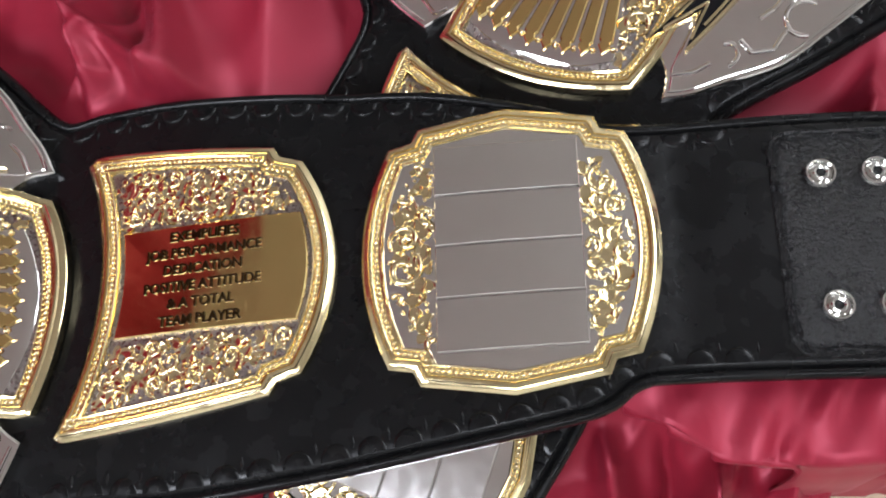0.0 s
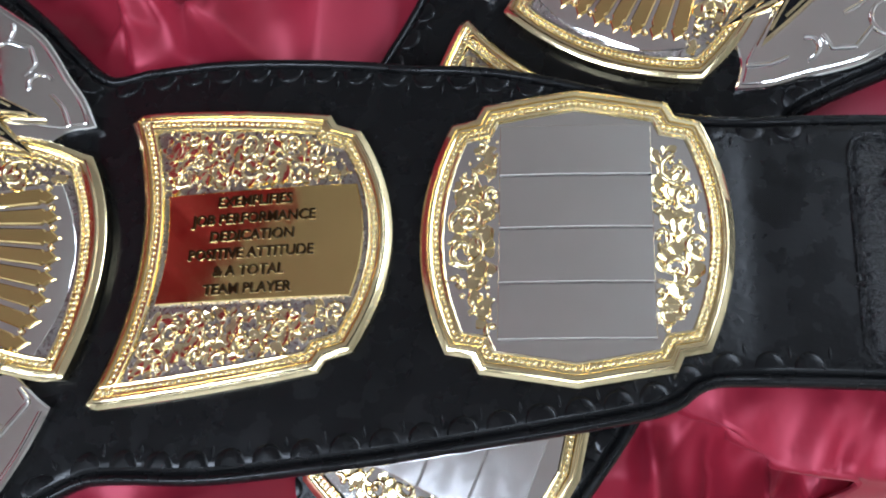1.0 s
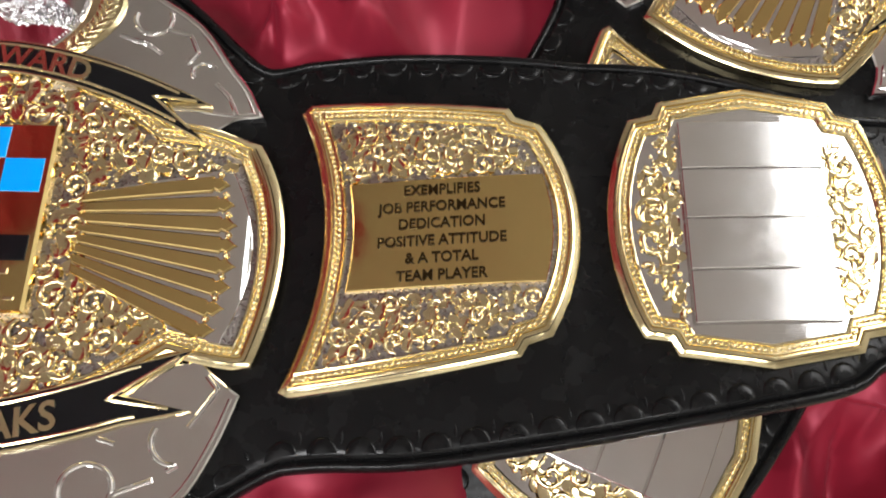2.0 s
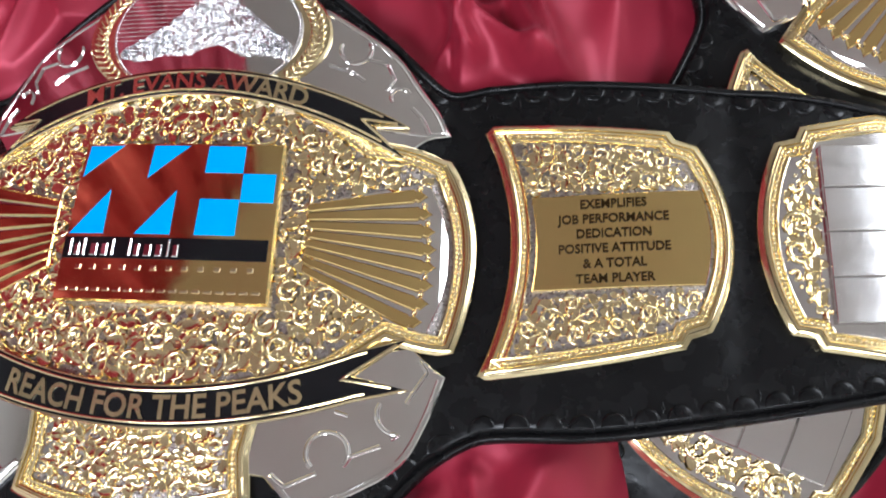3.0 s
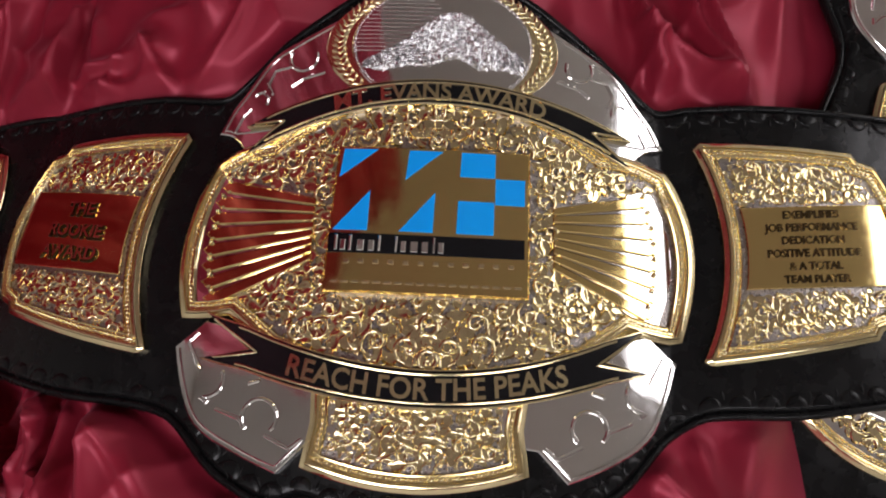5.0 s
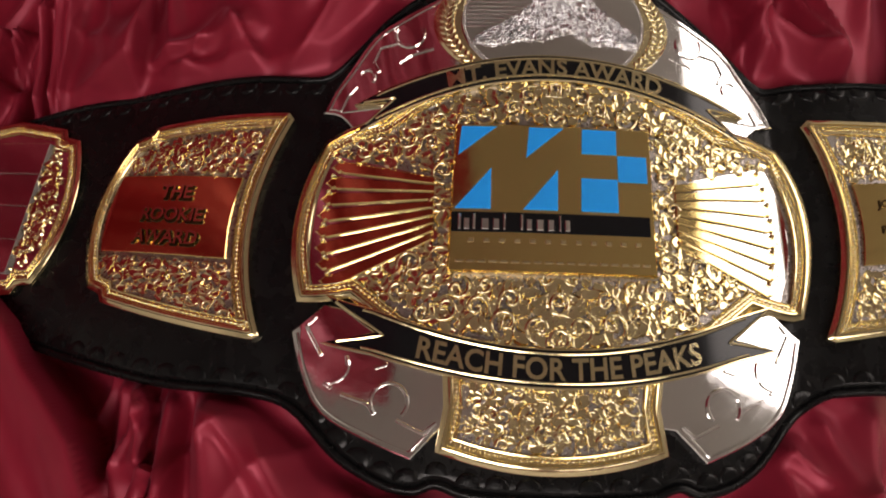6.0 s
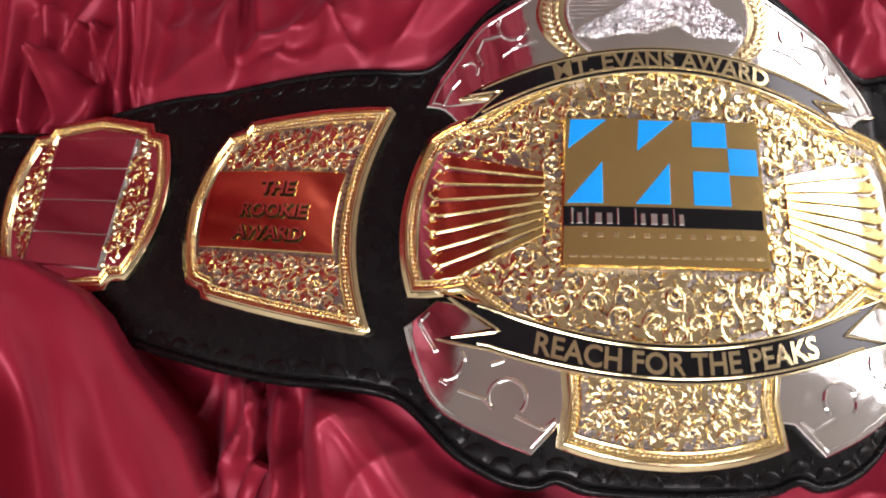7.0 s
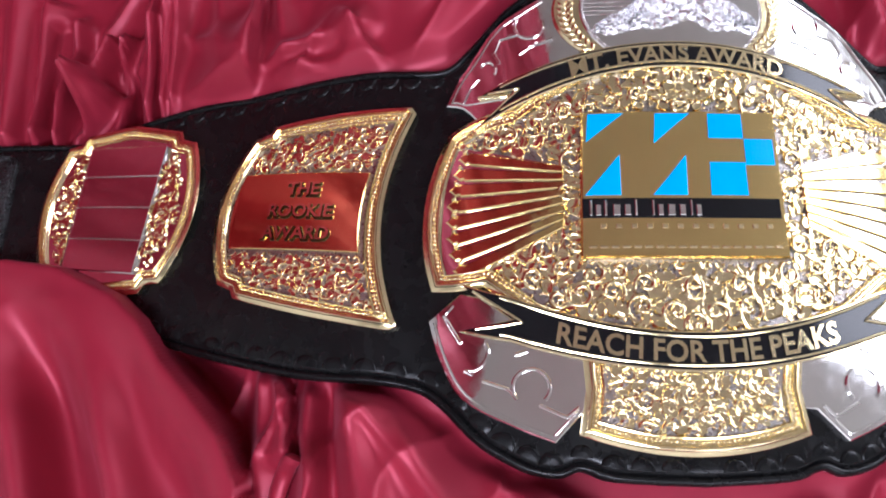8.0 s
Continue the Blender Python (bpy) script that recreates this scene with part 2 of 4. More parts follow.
def scrolls(poly, h, parent, seed, pitch=0.0100, size=0.0058, material=None, avoid=(), paired=False):
    """Curling stems with broad polished leaves and berries that fill an outline; paired: the west half mirrors the east."""
    rng = random.Random(seed)
    p = np.array(poly)
    (x0, y0), (x1, y1) = p.min(0), p.max(0)
    if paired:
        x0 = 0.0
    free = lambda x, y: inside(poly, x, y) and not any(inside(q, x, y) for q in avoid)
    bits, taken = [], []
    for _ in range(900):
        x, y = rng.uniform(x0, x1), rng.uniform(y0, y1)
        if not free(x, y) or any((x - a) ** 2 + (y - b) ** 2 < (0.92 * pitch) ** 2 for a, b in taken):
            continue
        taken.append((x, y))
        s = size * rng.uniform(0.75, 1.15)
        turn, hand = rng.uniform(0, math.tau), rng.choice((-1, 1))
        line, rad = [], []
        for k in range(18):
            t = k / 17
            a, rr = turn + hand * 7.6 * t, s * (1.0 - 0.86 * t)
            q = (x + rr * math.cos(a), y + rr * math.sin(a))
            if not free(*q):
                line, rad = [], []
                continue
            line.append(q)
            rad.append(size * (0.07 + 0.12 * math.sin(math.pi * min(1, 0.15 + 0.75 * t))))
        if len(line) > 5:
            bits.append(tube(line, rad, h + rng.uniform(0.0001, 0.0004), 0.62, 6))
            bits.append(knob(*line[-1], h + 0.0003, size * 0.20, size * 0.20))
        for k in range(5):
            a = turn + hand * (0.5 + 1.2 * k) + rng.uniform(-0.2, 0.2)
            cx, cy = x + s * 0.95 * math.cos(a), y + s * 0.95 * math.sin(a)
            way = a + hand * rng.uniform(0.5, 1.0)
            reach = s * rng.uniform(0.95, 1.35)
            if free(cx, cy) and free(cx + 0.8 * reach * math.cos(way + 0.3 * hand), cy + 0.8 * reach * math.sin(way + 0.3 * hand)):
                bits.append(leaf(cx, cy, way, hand, reach, h + rng.uniform(0, 0.0004), 0.0011 + rng.uniform(0, 0.0006)))
    for _ in range(int(4.5 * (x1 - x0) * (y1 - y0) / (0.55 * size) ** 2)):
        x, y = rng.uniform(x0, x1), rng.uniform(y0, y1)
        if not free(x, y) or any((x - a) ** 2 + (y - b) ** 2 < (0.36 * size) ** 2 for a, b in taken):
            continue
        taken.append((x, y))
        if rng.random() < 0.5:
            bits.append(knob(x, y, h, size * rng.uniform(0.10, 0.17), size * 0.22))
            continue
        a, reach = rng.uniform(0, math.tau), size * rng.uniform(0.5, 0.85)
        if free(x + reach * math.cos(a), y + reach * math.sin(a)):
            bits.append(leaf(x, y, a, rng.choice((-1, 1)), reach, h, 0.0008))
    vs, fs = gather(bits)
    if paired:
        n = len(vs)
        vs, fs = vs + [(-x, y, z) for x, y, z in vs], fs + [tuple(i + n for i in f[::-1]) for f in fs]
    tagged(piece("scrollwork", vs, fs, material or GOLD_SCROLL, parent, "curling leaf relief in cast gold", angle=50), kind="stuff")


def lettering(text, size, place, h, material, parent, squeeze=0.8, rise=0.0009, name="lettering", swell=0.022):
    """Raised words; place(x, y) carries the flat text into the belt's plan."""
    cu = bpy.data.curves.new("words", "FONT")
    cu.body, cu.size, cu.align_x, cu.extrude, cu.resolution_u = text, size, "CENTER", rise / 2, 3
    cu.offset = size * swell
    ob = new("words", cu)
    bpy.context.view_layer.update()
    me = bpy.data.meshes.new_from_object(ob.evaluated_get(bpy.context.evaluated_depsgraph_get()))
    bpy.data.objects.remove(ob)
    co = np.empty(len(me.vertices) * 3)
    me.vertices.foreach_get("co", co)
    co = co.reshape(-1, 3)
    flat = np.array([(*place(x * squeeze, y), h + z + rise / 2) for x, y, z in co])
    faces = [tuple(f.vertices) for f in me.polygons]
    bpy.data.meshes.remove(me)
    return piece(name, flat, faces, material, parent, angle=25)


def box_bm(x0, x1, y0, y1, z0, z1):
    bm = bmesh.new()
    bmesh.ops.create_cube(bm, size=1)
    for v in bm.verts:
        v.co = ((x0 + x1) / 2 + v.co.x * (x1 - x0), (y0 + y1) / 2 + v.co.y * (y1 - y0), (z0 + z1) / 2 + v.co.z * (z1 - z0))
    return bm


def plain(name, bm, material, label, category="", kind="structure"):
    return tagged(part(name, bm, material, None, bend=False), label, category, kind=kind)


# ---- the room ----
TOP = -0.19
FLOOR = TOP - 0.75
plain("floor", box_bm(-2.2, 3.6, -2.4, 2.2, FLOOR - 0.1, FLOOR), FLOORM, "dark grey carpet floor of the room", "floor")
plain("ceiling", box_bm(-2.2, 3.6, -2.4, 2.2, CEIL, CEIL + 0.1), CEILM, "pale grey board ceiling", "ceiling")
plain("wall_north", box_bm(-2.2, 3.6, 2.2, 2.3, FLOOR, CEIL), WALLM, "painted beige grey wall", "wall")
plain("wall_south", box_bm(-2.2, 3.6, -2.5, -2.4, FLOOR, CEIL), WALLM, "painted beige grey wall", "wall")
plain("wall_west", box_bm(-2.3, -2.2, -2.4, 2.2, FLOOR, CEIL), WALLM, "painted beige grey wall", "wall")
plain("wall_east", box_bm(3.6, 3.7, -2.4, 2.2, FLOOR, CEIL), WALLM, "painted beige grey wall", "wall")
# The two south panels are unseen, added to brighten the satin and the drape.
for lx, ly, lw, ld, _ in KEY_AND_FILLS:
    light = tagged(new("key_fill_panel"), "glowing white ceiling panel of the key and added fill lights", "ceiling light", "ceiling lights")
    light.location = (lx, ly, CEIL)
    part("diffuser", box_bm(-lw / 2, lw / 2, -ld / 2, ld / 2, -0.018, -0.012), GLOW, light, bend=False)
    rim = bmesh.new()
    for x0, x1, y0, y1 in ((-lw / 2 - 0.03, -lw / 2, -ld / 2 - 0.03, ld / 2 + 0.03), (lw / 2, lw / 2 + 0.03, -ld / 2 - 0.03, ld / 2 + 0.03),
                           (-lw / 2, lw / 2, -ld / 2 - 0.03, -ld / 2), (-lw / 2, lw / 2, ld / 2, ld / 2 + 0.03)):
        b = box_bm(x0, x1, y0, y1, -0.025, 0)
        me = bpy.data.meshes.new("rim_side")
        b.to_mesh(me)
        rim.from_mesh(me)
        b.free()
    part("frame", rim, WALLM, light, bend=False)
table = tagged(new("table"), "beige laminate table under the red satin", "table")
table.location = (0.1, 0.0, FLOOR)
part("tabletop", box_bm(-1.1, 1.0, -0.45, 1.06, 0.72, 0.75), TABLE, table, bend=False)
for x, y in ((-1.0, -0.38), (0.9, -0.38), (-1.0, 0.98), (0.9, 0.98)):
    part("leg", box_bm(x - 0.025, x + 0.025, y - 0.025, y + 0.025, 0, 0.72), CHROME, table, bend=False)

# ---- red satin on the table ----
HALF_U = [0, 0.05, 0.10, 0.135, 0.155, 0.27, 0.37, 0.42, 0.7]
HALF_V = [0.16, 0.155, 0.135, 0.104, 0.098, 0.088, 0.068, 0.05, 0.05]
B2_TURN, B2_AT = radians(-114.0), (0.4240, 0.2759)
B2_DROP = -0.0413


def ridge(x, y, p, q, w, a, lean=0.0, taper=0.5):
    """A fold from p to q, w wide and a high, that leans over to one side."""
    px, py = p
    dx, dy = q[0] - px, q[1] - py
    n = math.hypot(dx, dy)
    t = ((x - px) * dx + (y - py) * dy) / n ** 2
    d = ((x - px) * -dy + (y - py) * dx) / n
    tt = np.clip(t, 0, 1)
    fade = np.exp(-(((t - tt) * n) / (1.5 * w)) ** 2)
    ww = w * (1 + taper * (tt - 0.5) * 2) * np.where(d > 0, 1 + lean, 1 - lean)
    return a * np.exp(-np.abs(d / ww) ** 1.6) * fade


def waves(x, y, seed, freq, octaves=3):
    rng = random.Random(seed)
    out = np.zeros_like(x)
    amp = 1.0
    for _ in range(octaves):
        for _ in range(3):
            a, p = rng.uniform(0, math.pi), rng.uniform(0, 6.28)
            out = out + amp / 3 * np.sin(freq * (x * math.cos(a) + y * math.sin(a)) + p + 1.3 * np.sin(freq * 0.6 * (y * math.cos(a) - x * math.sin(a)) + p * 2))
        freq, amp = freq * 1.9, amp * 0.5
    return out


def lattice(x, y, seed):
    """Smooth random values in -1..1 on a unit grid."""
    table = np.random.RandomState(seed).uniform(-1, 1, (64, 64))
    i, j = np.floor(x).astype(int), np.floor(y).astype(int)
    a, b = x - i, y - j
    a, b = a * a * a * (a * (a * 6 - 15) + 10), b * b * b * (b * (b * 6 - 15) + 10)
    g = lambda p, q: table[p % 64, q % 64]
    return (g(i, j) * (1 - a) + g(i + 1, j) * a) * (1 - b) + (g(i, j + 1) * (1 - a) + g(i + 1, j + 1) * a) * b


def creases(x, y, fx, fy, seed, turn=0.0):
    """Long rounded folds with sharp crests, running mostly along y."""
    c, s = math.cos(turn), math.sin(turn)
    x, y = x * c + y * s, y * c - x * s
    x = x + 0.030 * lattice(x * 9 + 3, y * 9, seed + 1) + 0.010 * lattice(x * 26, y * 26 + 7, seed + 2)
    v = 1 - np.abs(lattice(x * fx + 11, y * fy + 5, seed))
    return v * v * v


FOLDS = [
    # behind the belt, on the west side: p, q, width, height, lean
    ((-0.428, 0.098), (-0.412, 0.142), 0.007, 0.034, 0.3), ((-0.412, 0.142), (-0.400, 0.190), 0.006, 0.036, 0.3), ((-0.386, 0.190), (-0.404, 0.142), 0.005, 0.030, -0.3), ((-0.393, 0.178), (-0.397, 0.160), 0.004, -0.030, 0.0), ((-0.382, 0.160), (-0.377, 0.090), 0.004, -0.040, 0.0),
    ((-0.357, 0.090), (-0.359, 0.230), 0.0050, 0.028, 0.3), ((-0.343, 0.090), (-0.349, 0.230), 0.0045, 0.024, 0.1), ((-0.335, 0.090), (-0.338, 0.230), 0.0045, 0.018, -0.2),
    ((-0.350, 0.090), (-0.354, 0.230), 0.003, -0.012, 0.0), ((-0.265, 0.185), (-0.269, 0.098), 0.007, 0.024, -0.75), ((-0.252, 0.175), (-0.238, 0.108), 0.010, 0.012, 0.3),
    ((-0.300, 0.19), (-0.285, 0.105), 0.016, 0.014, 0.3), ((-0.310, 0.165), (-0.280, 0.140), 0.010, 0.010, 0.5), ((-0.242, 0.134), (-0.196, 0.141), 0.008, 0.012, 0.5), ((-0.198, 0.142), (-0.180, 0.115), 0.007, 0.012, -0.5),
    ((-0.168, 0.180), (-0.155, 0.160), 0.007, 0.011, 0.4), ((-0.190, 0.168), (-0.160, 0.168), 0.009, 0.007, 0.0), ((-0.225, 0.118), (-0.205, 0.112), 0.008, 0.008, 0.3), ((-0.13, 0.23), (-0.11, 0.16), 0.02, 0.008, 0.0),
    ((-0.445, 0.08), (-0.440, 0.22), 0.006, 0.024, 0.3), ((-0.462, 0.08), (-0.470, 0.24), 0.007, 0.024, -0.3), ((-0.453, 0.08), (-0.455, 0.22), 0.004, -0.024, 0.0), ((-0.485, 0.05), (-0.50, 0.25), 0.012, 0.026, 0.2), ((-0.415, 0.08), (-0.43, 0.2), 0.008, -0.02, 0.2),
    # behind the belt, between the two belts
    ((0.143, 0.26), (0.187, 0.128), 0.0055, 0.018, 0.3), ((0.160, 0.26), (0.190, 0.128), 0.0045, 0.016, -0.3), ((0.1500, 0.250), (0.1885, 0.128), 0.0030, -0.012, 0.0), ((0.121, 0.205), (0.141, 0.140), 0.0045, 0.014, 0.4), ((0.134, 0.172), (0.176, 0.138), 0.0050, 0.012, -0.4), ((0.128, 0.20), (0.138, 0.128), 0.006, 0.010, 0.6),
    ((0.148, 0.165), (0.178, 0.132), 0.010, 0.009, 0.5), ((0.228, 0.23), (0.224, 0.118), 0.014, 0.015, 0.3), ((0.095, 0.25), (0.118, 0.15), 0.015, 0.007, 0.3),
    ((0.07, 0.30), (0.085, 0.18), 0.012, 0.010, 0.2),
    # before the belt
    ((-0.246, -0.076), (-0.239, -0.165), 0.0080, 0.022, 0.2), ((-0.231, -0.080), (-0.222, -0.128), 0.0042, 0.024, -0.5), ((-0.2260, -0.084), (-0.217, -0.130), 0.0025, -0.014, 0.0),
    ((-0.214, -0.088), (-0.204, -0.170), 0.0085, 0.020, 0.2), ((-0.200, -0.092), (-0.190, -0.170), 0.0050, -0.012, 0.0),
    ((-0.15, -0.125), (-0.10, -0.20), 0.020, 0.014, 0.3), ((-0.17, -0.115), (-0.125, -0.165), 0.010, 0.010, 0.4), ((-0.08, -0.16), (0.02, -0.22), 0.02, 0.010, 0.2), ((0.06, -0.15), (0.16, -0.21), 0.02, 0.011, 0.1),
    ((0.14, -0.115), (0.20, -0.165), 0.014, 0.012, 0.3), ((0.16, -0.10), (0.18, -0.2), 0.012, 0.010, 0.1),
    ((-0.185, -0.115), (-0.150, -0.27), 0.030, 0.042, 0.3), ((-0.075, -0.165), (-0.05, -0.27), 0.028, 0.024, 0.3), ((0.135, -0.14), (0.16, -0.26), 0.022, 0.020, 0.3),
    # the loose end on the east side
    ((0.488, -0.062), (0.486, -0.100), 0.009, 0.020, 0.2), ((0.452, -0.064), (0.450, -0.095), 0.008, 0.026, -0.2), ((0.466, -0.058), (0.466, -0.085), 0.006, -0.03, 0.0),
    ((0.430, -0.050), (0.436, -0.10), 0.007, -0.02, 0.0), ((0.400, -0.055), (0.408, -0.12), 0.012, 0.024, 0.2), ((0.505, -0.06), (0.525, -0.09), 0.009, 0.012, 0.2),
    ((0.50, 0.10), (0.60, 0.16), 0.02, 0.018, 0.1), ((0.49, 0.09), (0.62, 0.10), 0.02, 0.016, 0.1), ((0.51, 0.15), (0.6, 0.3), 0.02, 0.018, 0.1),
]
# where the satin is thrown back over the strap
THROW_X = [-0.62, -0.451, -0.403, -0.352, -0.328, -0.306, -0.283, -0.262, -0.247, -0.228]
THROW_Y = [0.016, 0.011, 0.001, -0.024, -0.044, -0.072, -0.094, -0.116, -0.145, -0.27]


def satin_height(x, y):
    u = np.clip(x, -0.6, 0.6)
    off = np.abs(y - sway(u)) - np.interp(np.abs(u), HALF_U, HALF_V)
    free = sstep(-0.004, 0.018, off)
    c, s = math.cos(B2_TURN), math.sin(B2_TURN)
    u2, v2 = (x - B2_AT[0]) * c + (y - B2_AT[1]) * s, -(x - B2_AT[0]) * s + (y - B2_AT[1]) * c
    off2 = np.abs(v2 - 0.0035) - np.interp(np.abs(u2), HALF_U, HALF_V)
    free = free * sstep(-0.004, 0.018, off2)
    rest = -0.019 + np.where(u < 0, droop(u), 0.0)
    base = rest + (-0.070 - rest) * sstep(0.15, 0.25, x - 0.2 * np.abs(y - 0.02))
    base = base - 0.070 * sstep(0.20, 0.34, x) * sstep(0.02, -0.09, y) - 0.015 * sstep(0.44, 0.52, x)
    f = np.zeros_like(x)
    wx, wy = x + 0.002 * waves(x, y, 5, 24, 1), y + 0.002 * waves(x, y, 6, 22, 1)
    for p, q, w, a, lean in FOLDS:
        f = f + ridge(wx, wy, p, q, w * 1.25, a * 1.1, lean)
    f = 1.05 * f + 0.006 * waves(x, y, 2, 13, 1)
    f = f + 0.026 * creases(x, y, 11, 3, 51, 0.25) + 0.010 * creases(x, y, 21, 6, 61, -0.4) - 0.012
    z = base - 0.002 * free + f * (0.15 + 0.85 * free) * np.where(free < 0.05, 0.0, 1.0) * free
    # the part that lies over the strap
    edge = np.interp(x, THROW_X, THROW_Y, right=-9) + 0.007
    dx = (edge - y) * 0.75
    over = sstep(-0.001, 0.009, dx)
    top = droop(u) + 0.018 + 0.012 * np.exp(-((dx - 0.02) / 0.03) ** 2) - 0.16 * np.maximum(0, dx - 0.05)
    run = x * 0.92 + y * 0.39 * (0.6 + 2.0 * np.clip(-y, 0, 0.2))
    pleat = 0.026 * np.sin(run * 80 + 0.9 * np.sin(y * 14) - 0.6) * sstep(0.012, 0.08, dx)
    pleat = pleat + 0.012 * creases(x, y, 22, 5, 81, 0.35) * sstep(0.01, 0.06, dx) + 0.004 * np.sin(run * 190 + 1.5 * np.sin(y * 23)) * sstep(0.02, 0.10, dx) + 0.002 * waves(x, y, 31, 30, 2)
    z = z + (np.maximum(z, top + pleat) - z) * over
    edge = -0.070 + 0.009 * np.sin(x * 60) + 0.003 * np.sin(x * 150 + 1)
    bare = sstep(0.446, 0.460, x + 0.008 * np.sin(y * 120)) * sstep(0.006, -0.006, y - edge)
    bare = np.maximum(bare, sstep(0.512, 0.526, x - 0.3 * (y + 0.05)) * sstep(0.006, -0.006, y + 0.060))
    return np.maximum(z, TOP + 0.004) * (1 - bare) + (TOP - 0.012) * bare


def satin_sheet():
    xs = np.r_[np.linspace(-0.98, -0.56, 60), np.linspace(-0.557, 0.62, 560), np.linspace(0.63, 0.95, 40)]
    ys = np.r_[np.linspace(-0.43, -0.27, 30), np.linspace(-0.268, 0.36, 330), np.linspace(0.366, 0.98, 120)]
    gx, gy = np.meshgrid(xs, ys)
    gz = satin_height(gx, gy)
    n, m = len(xs), len(ys)
    verts = np.stack([gx.ravel(), gy.ravel(), gz.ravel()], 1)
    i = (np.arange(m - 1)[:, None] * n + np.arange(n - 1)).ravel()
    me = bpy.data.meshes.new("satin_cloth")
    me.from_pydata(verts.tolist(), [], np.stack([i, i + 1, i + n + 1, i + n], 1).tolist())
    me.materials.append(SATIN)
    me.shade_smooth()
    ob = new("satin_cloth", me)
    thick = ob.modifiers.new("thickness", "SOLIDIFY")
    thick.thickness, thick.offset = 0.0008, -1
    # a turned-up hem that stands out of the folds
    way = spline([(-0.2200, -0.1300), (-0.2255, -0.1345), (-0.2300, -0.1420), (-0.2330, -0.1520), (-0.2345, -0.1640)], 5)
    hx, hy = np.array(way).T
    hz = satin_height(hx, hy)
    rows = [(0.0, 0.0), (0.0010, 0.0050), (0.0030, 0.0085), (0.0062, 0.0100), (0.0085, 0.0085), (0.0090, 0.0060)]
    verts = [(x + a, y - 0.35 * a, z + b) for x, y, z in zip(hx, hy, hz) for a, b in rows]
    k = len(rows)
    quads = [(i * k + q, i * k + q + 1, (i + 1) * k + q + 1, (i + 1) * k + q) for i in range(len(way) - 1) for q in range(k - 1)]
    hem = piece("hem", verts, quads, SATIN, ob, "turned-up sewn hem of the satin", bend=False, angle=60)
    edge = hem.modifiers.new("thickness", "SOLIDIFY")
    edge.thickness = 0.0012
    # the loose end that is tucked under the strap, folded over and left hanging
    edge_way = np.array(spline([(0.398, -0.022), (0.420, -0.034), (0.4525, -0.0515), (0.475, -0.0545), (0.495, -0.0560), (0.520, -0.0540), (0.550, -0.0500)], 8))
    verts, m = [], 22
    for i, (x, y) in enumerate(edge_way):
        hang = 0.006 + 0.075 * float(sstep(0.478, 0.492, x)) * float(sstep(0.535, 0.515, x))
        fold = 0.0045 * math.sin(x * 150) + 0.0060 * math.exp(-((x - 0.497) / 0.006) ** 2) - 0.0050 * math.exp(-((x - 0.472) / 0.005) ** 2)
        for q in range(m):
            t = q / (m - 1)
            if t < 0.6:
                k = t / 0.6
                verts.append((x + 0.003 * math.sin(k * 5 + x * 90), 0.004 + (y - 0.004) * k, -0.055 + fold * k + 0.0045 * math.sin(k * math.pi) + 0.002 * math.sin(k * 9 + x * 260)))
            else:
                k = (t - 0.6) / 0.4
                verts.append((x - 0.10 * hang * k + 0.004 * k * math.sin(x * 330), y + 0.003 * math.sin(min(1, k * 3) * math.pi) - 0.12 * hang * k, -0.055 + fold - hang * k))
    quads = [(i * m + q, i * m + q + 1, (i + 1) * m + q + 1, (i + 1) * m + q) for i in range(len(edge_way) - 1) for q in range(m - 1)]
    flap = piece("loose_end", verts, quads, SATIN, ob, "loose folded end of the satin with a hemmed edge", bend=False, angle=70)
    rim = flap.modifiers.new("thickness", "SOLIDIFY")
    rim.thickness = 0.0015
    return tagged(ob, "crumpled crimson satin cloth spread over the table", "cloth")


satin_sheet()


def backdrop():
    """The red satin that hangs behind the table and shows in the polished plates."""
    way = along(spline([(-0.26, 0.64), (-0.45, 0.58), (-0.64, 0.48), (-0.78, 0.30), (-0.84, 0.08)], 12), 0.006, False)
    zs = np.linspace(TOP + 0.006, 1.70, 40)
    side = np.gradient(way, axis=0)
    side = np.stack([-side[:, 1], side[:, 0]], 1) / np.hypot(side[:, 0], side[:, 1])[:, None]
    s = np.arange(len(way)) * 0.006
    gs, gz = np.meshgrid(s, zs)
    ripple = 0.022 * np.sin(gs * 42 + 0.6 * np.sin(gz * 3)) + 0.010 * np.sin(gs * 97 + gz * 1.3)
    gx, gy = way[:, 0] + ripple * side[:, 0], way[:, 1] + ripple * side[:, 1]
    n = len(s)
    i = (np.arange(len(zs) - 1)[:, None] * n + np.arange(n - 1)).ravel()
    me = bpy.data.meshes.new("satin_curtain")
    me.from_pydata(np.stack([gx.ravel(), gy.ravel(), gz.ravel()], 1).tolist(), [], np.stack([i, i + 1, i + n + 1, i + n], 1).tolist())
    me.materials.append(SATIN)
    me.shade_smooth()
    ob = new("satin_curtain", me)
    thick = ob.modifiers.new("thickness", "SOLIDIFY")
    thick.thickness = 0.002
    return tagged(ob, "hanging crimson satin drape behind the table", "drape", kind="structure")


backdrop()

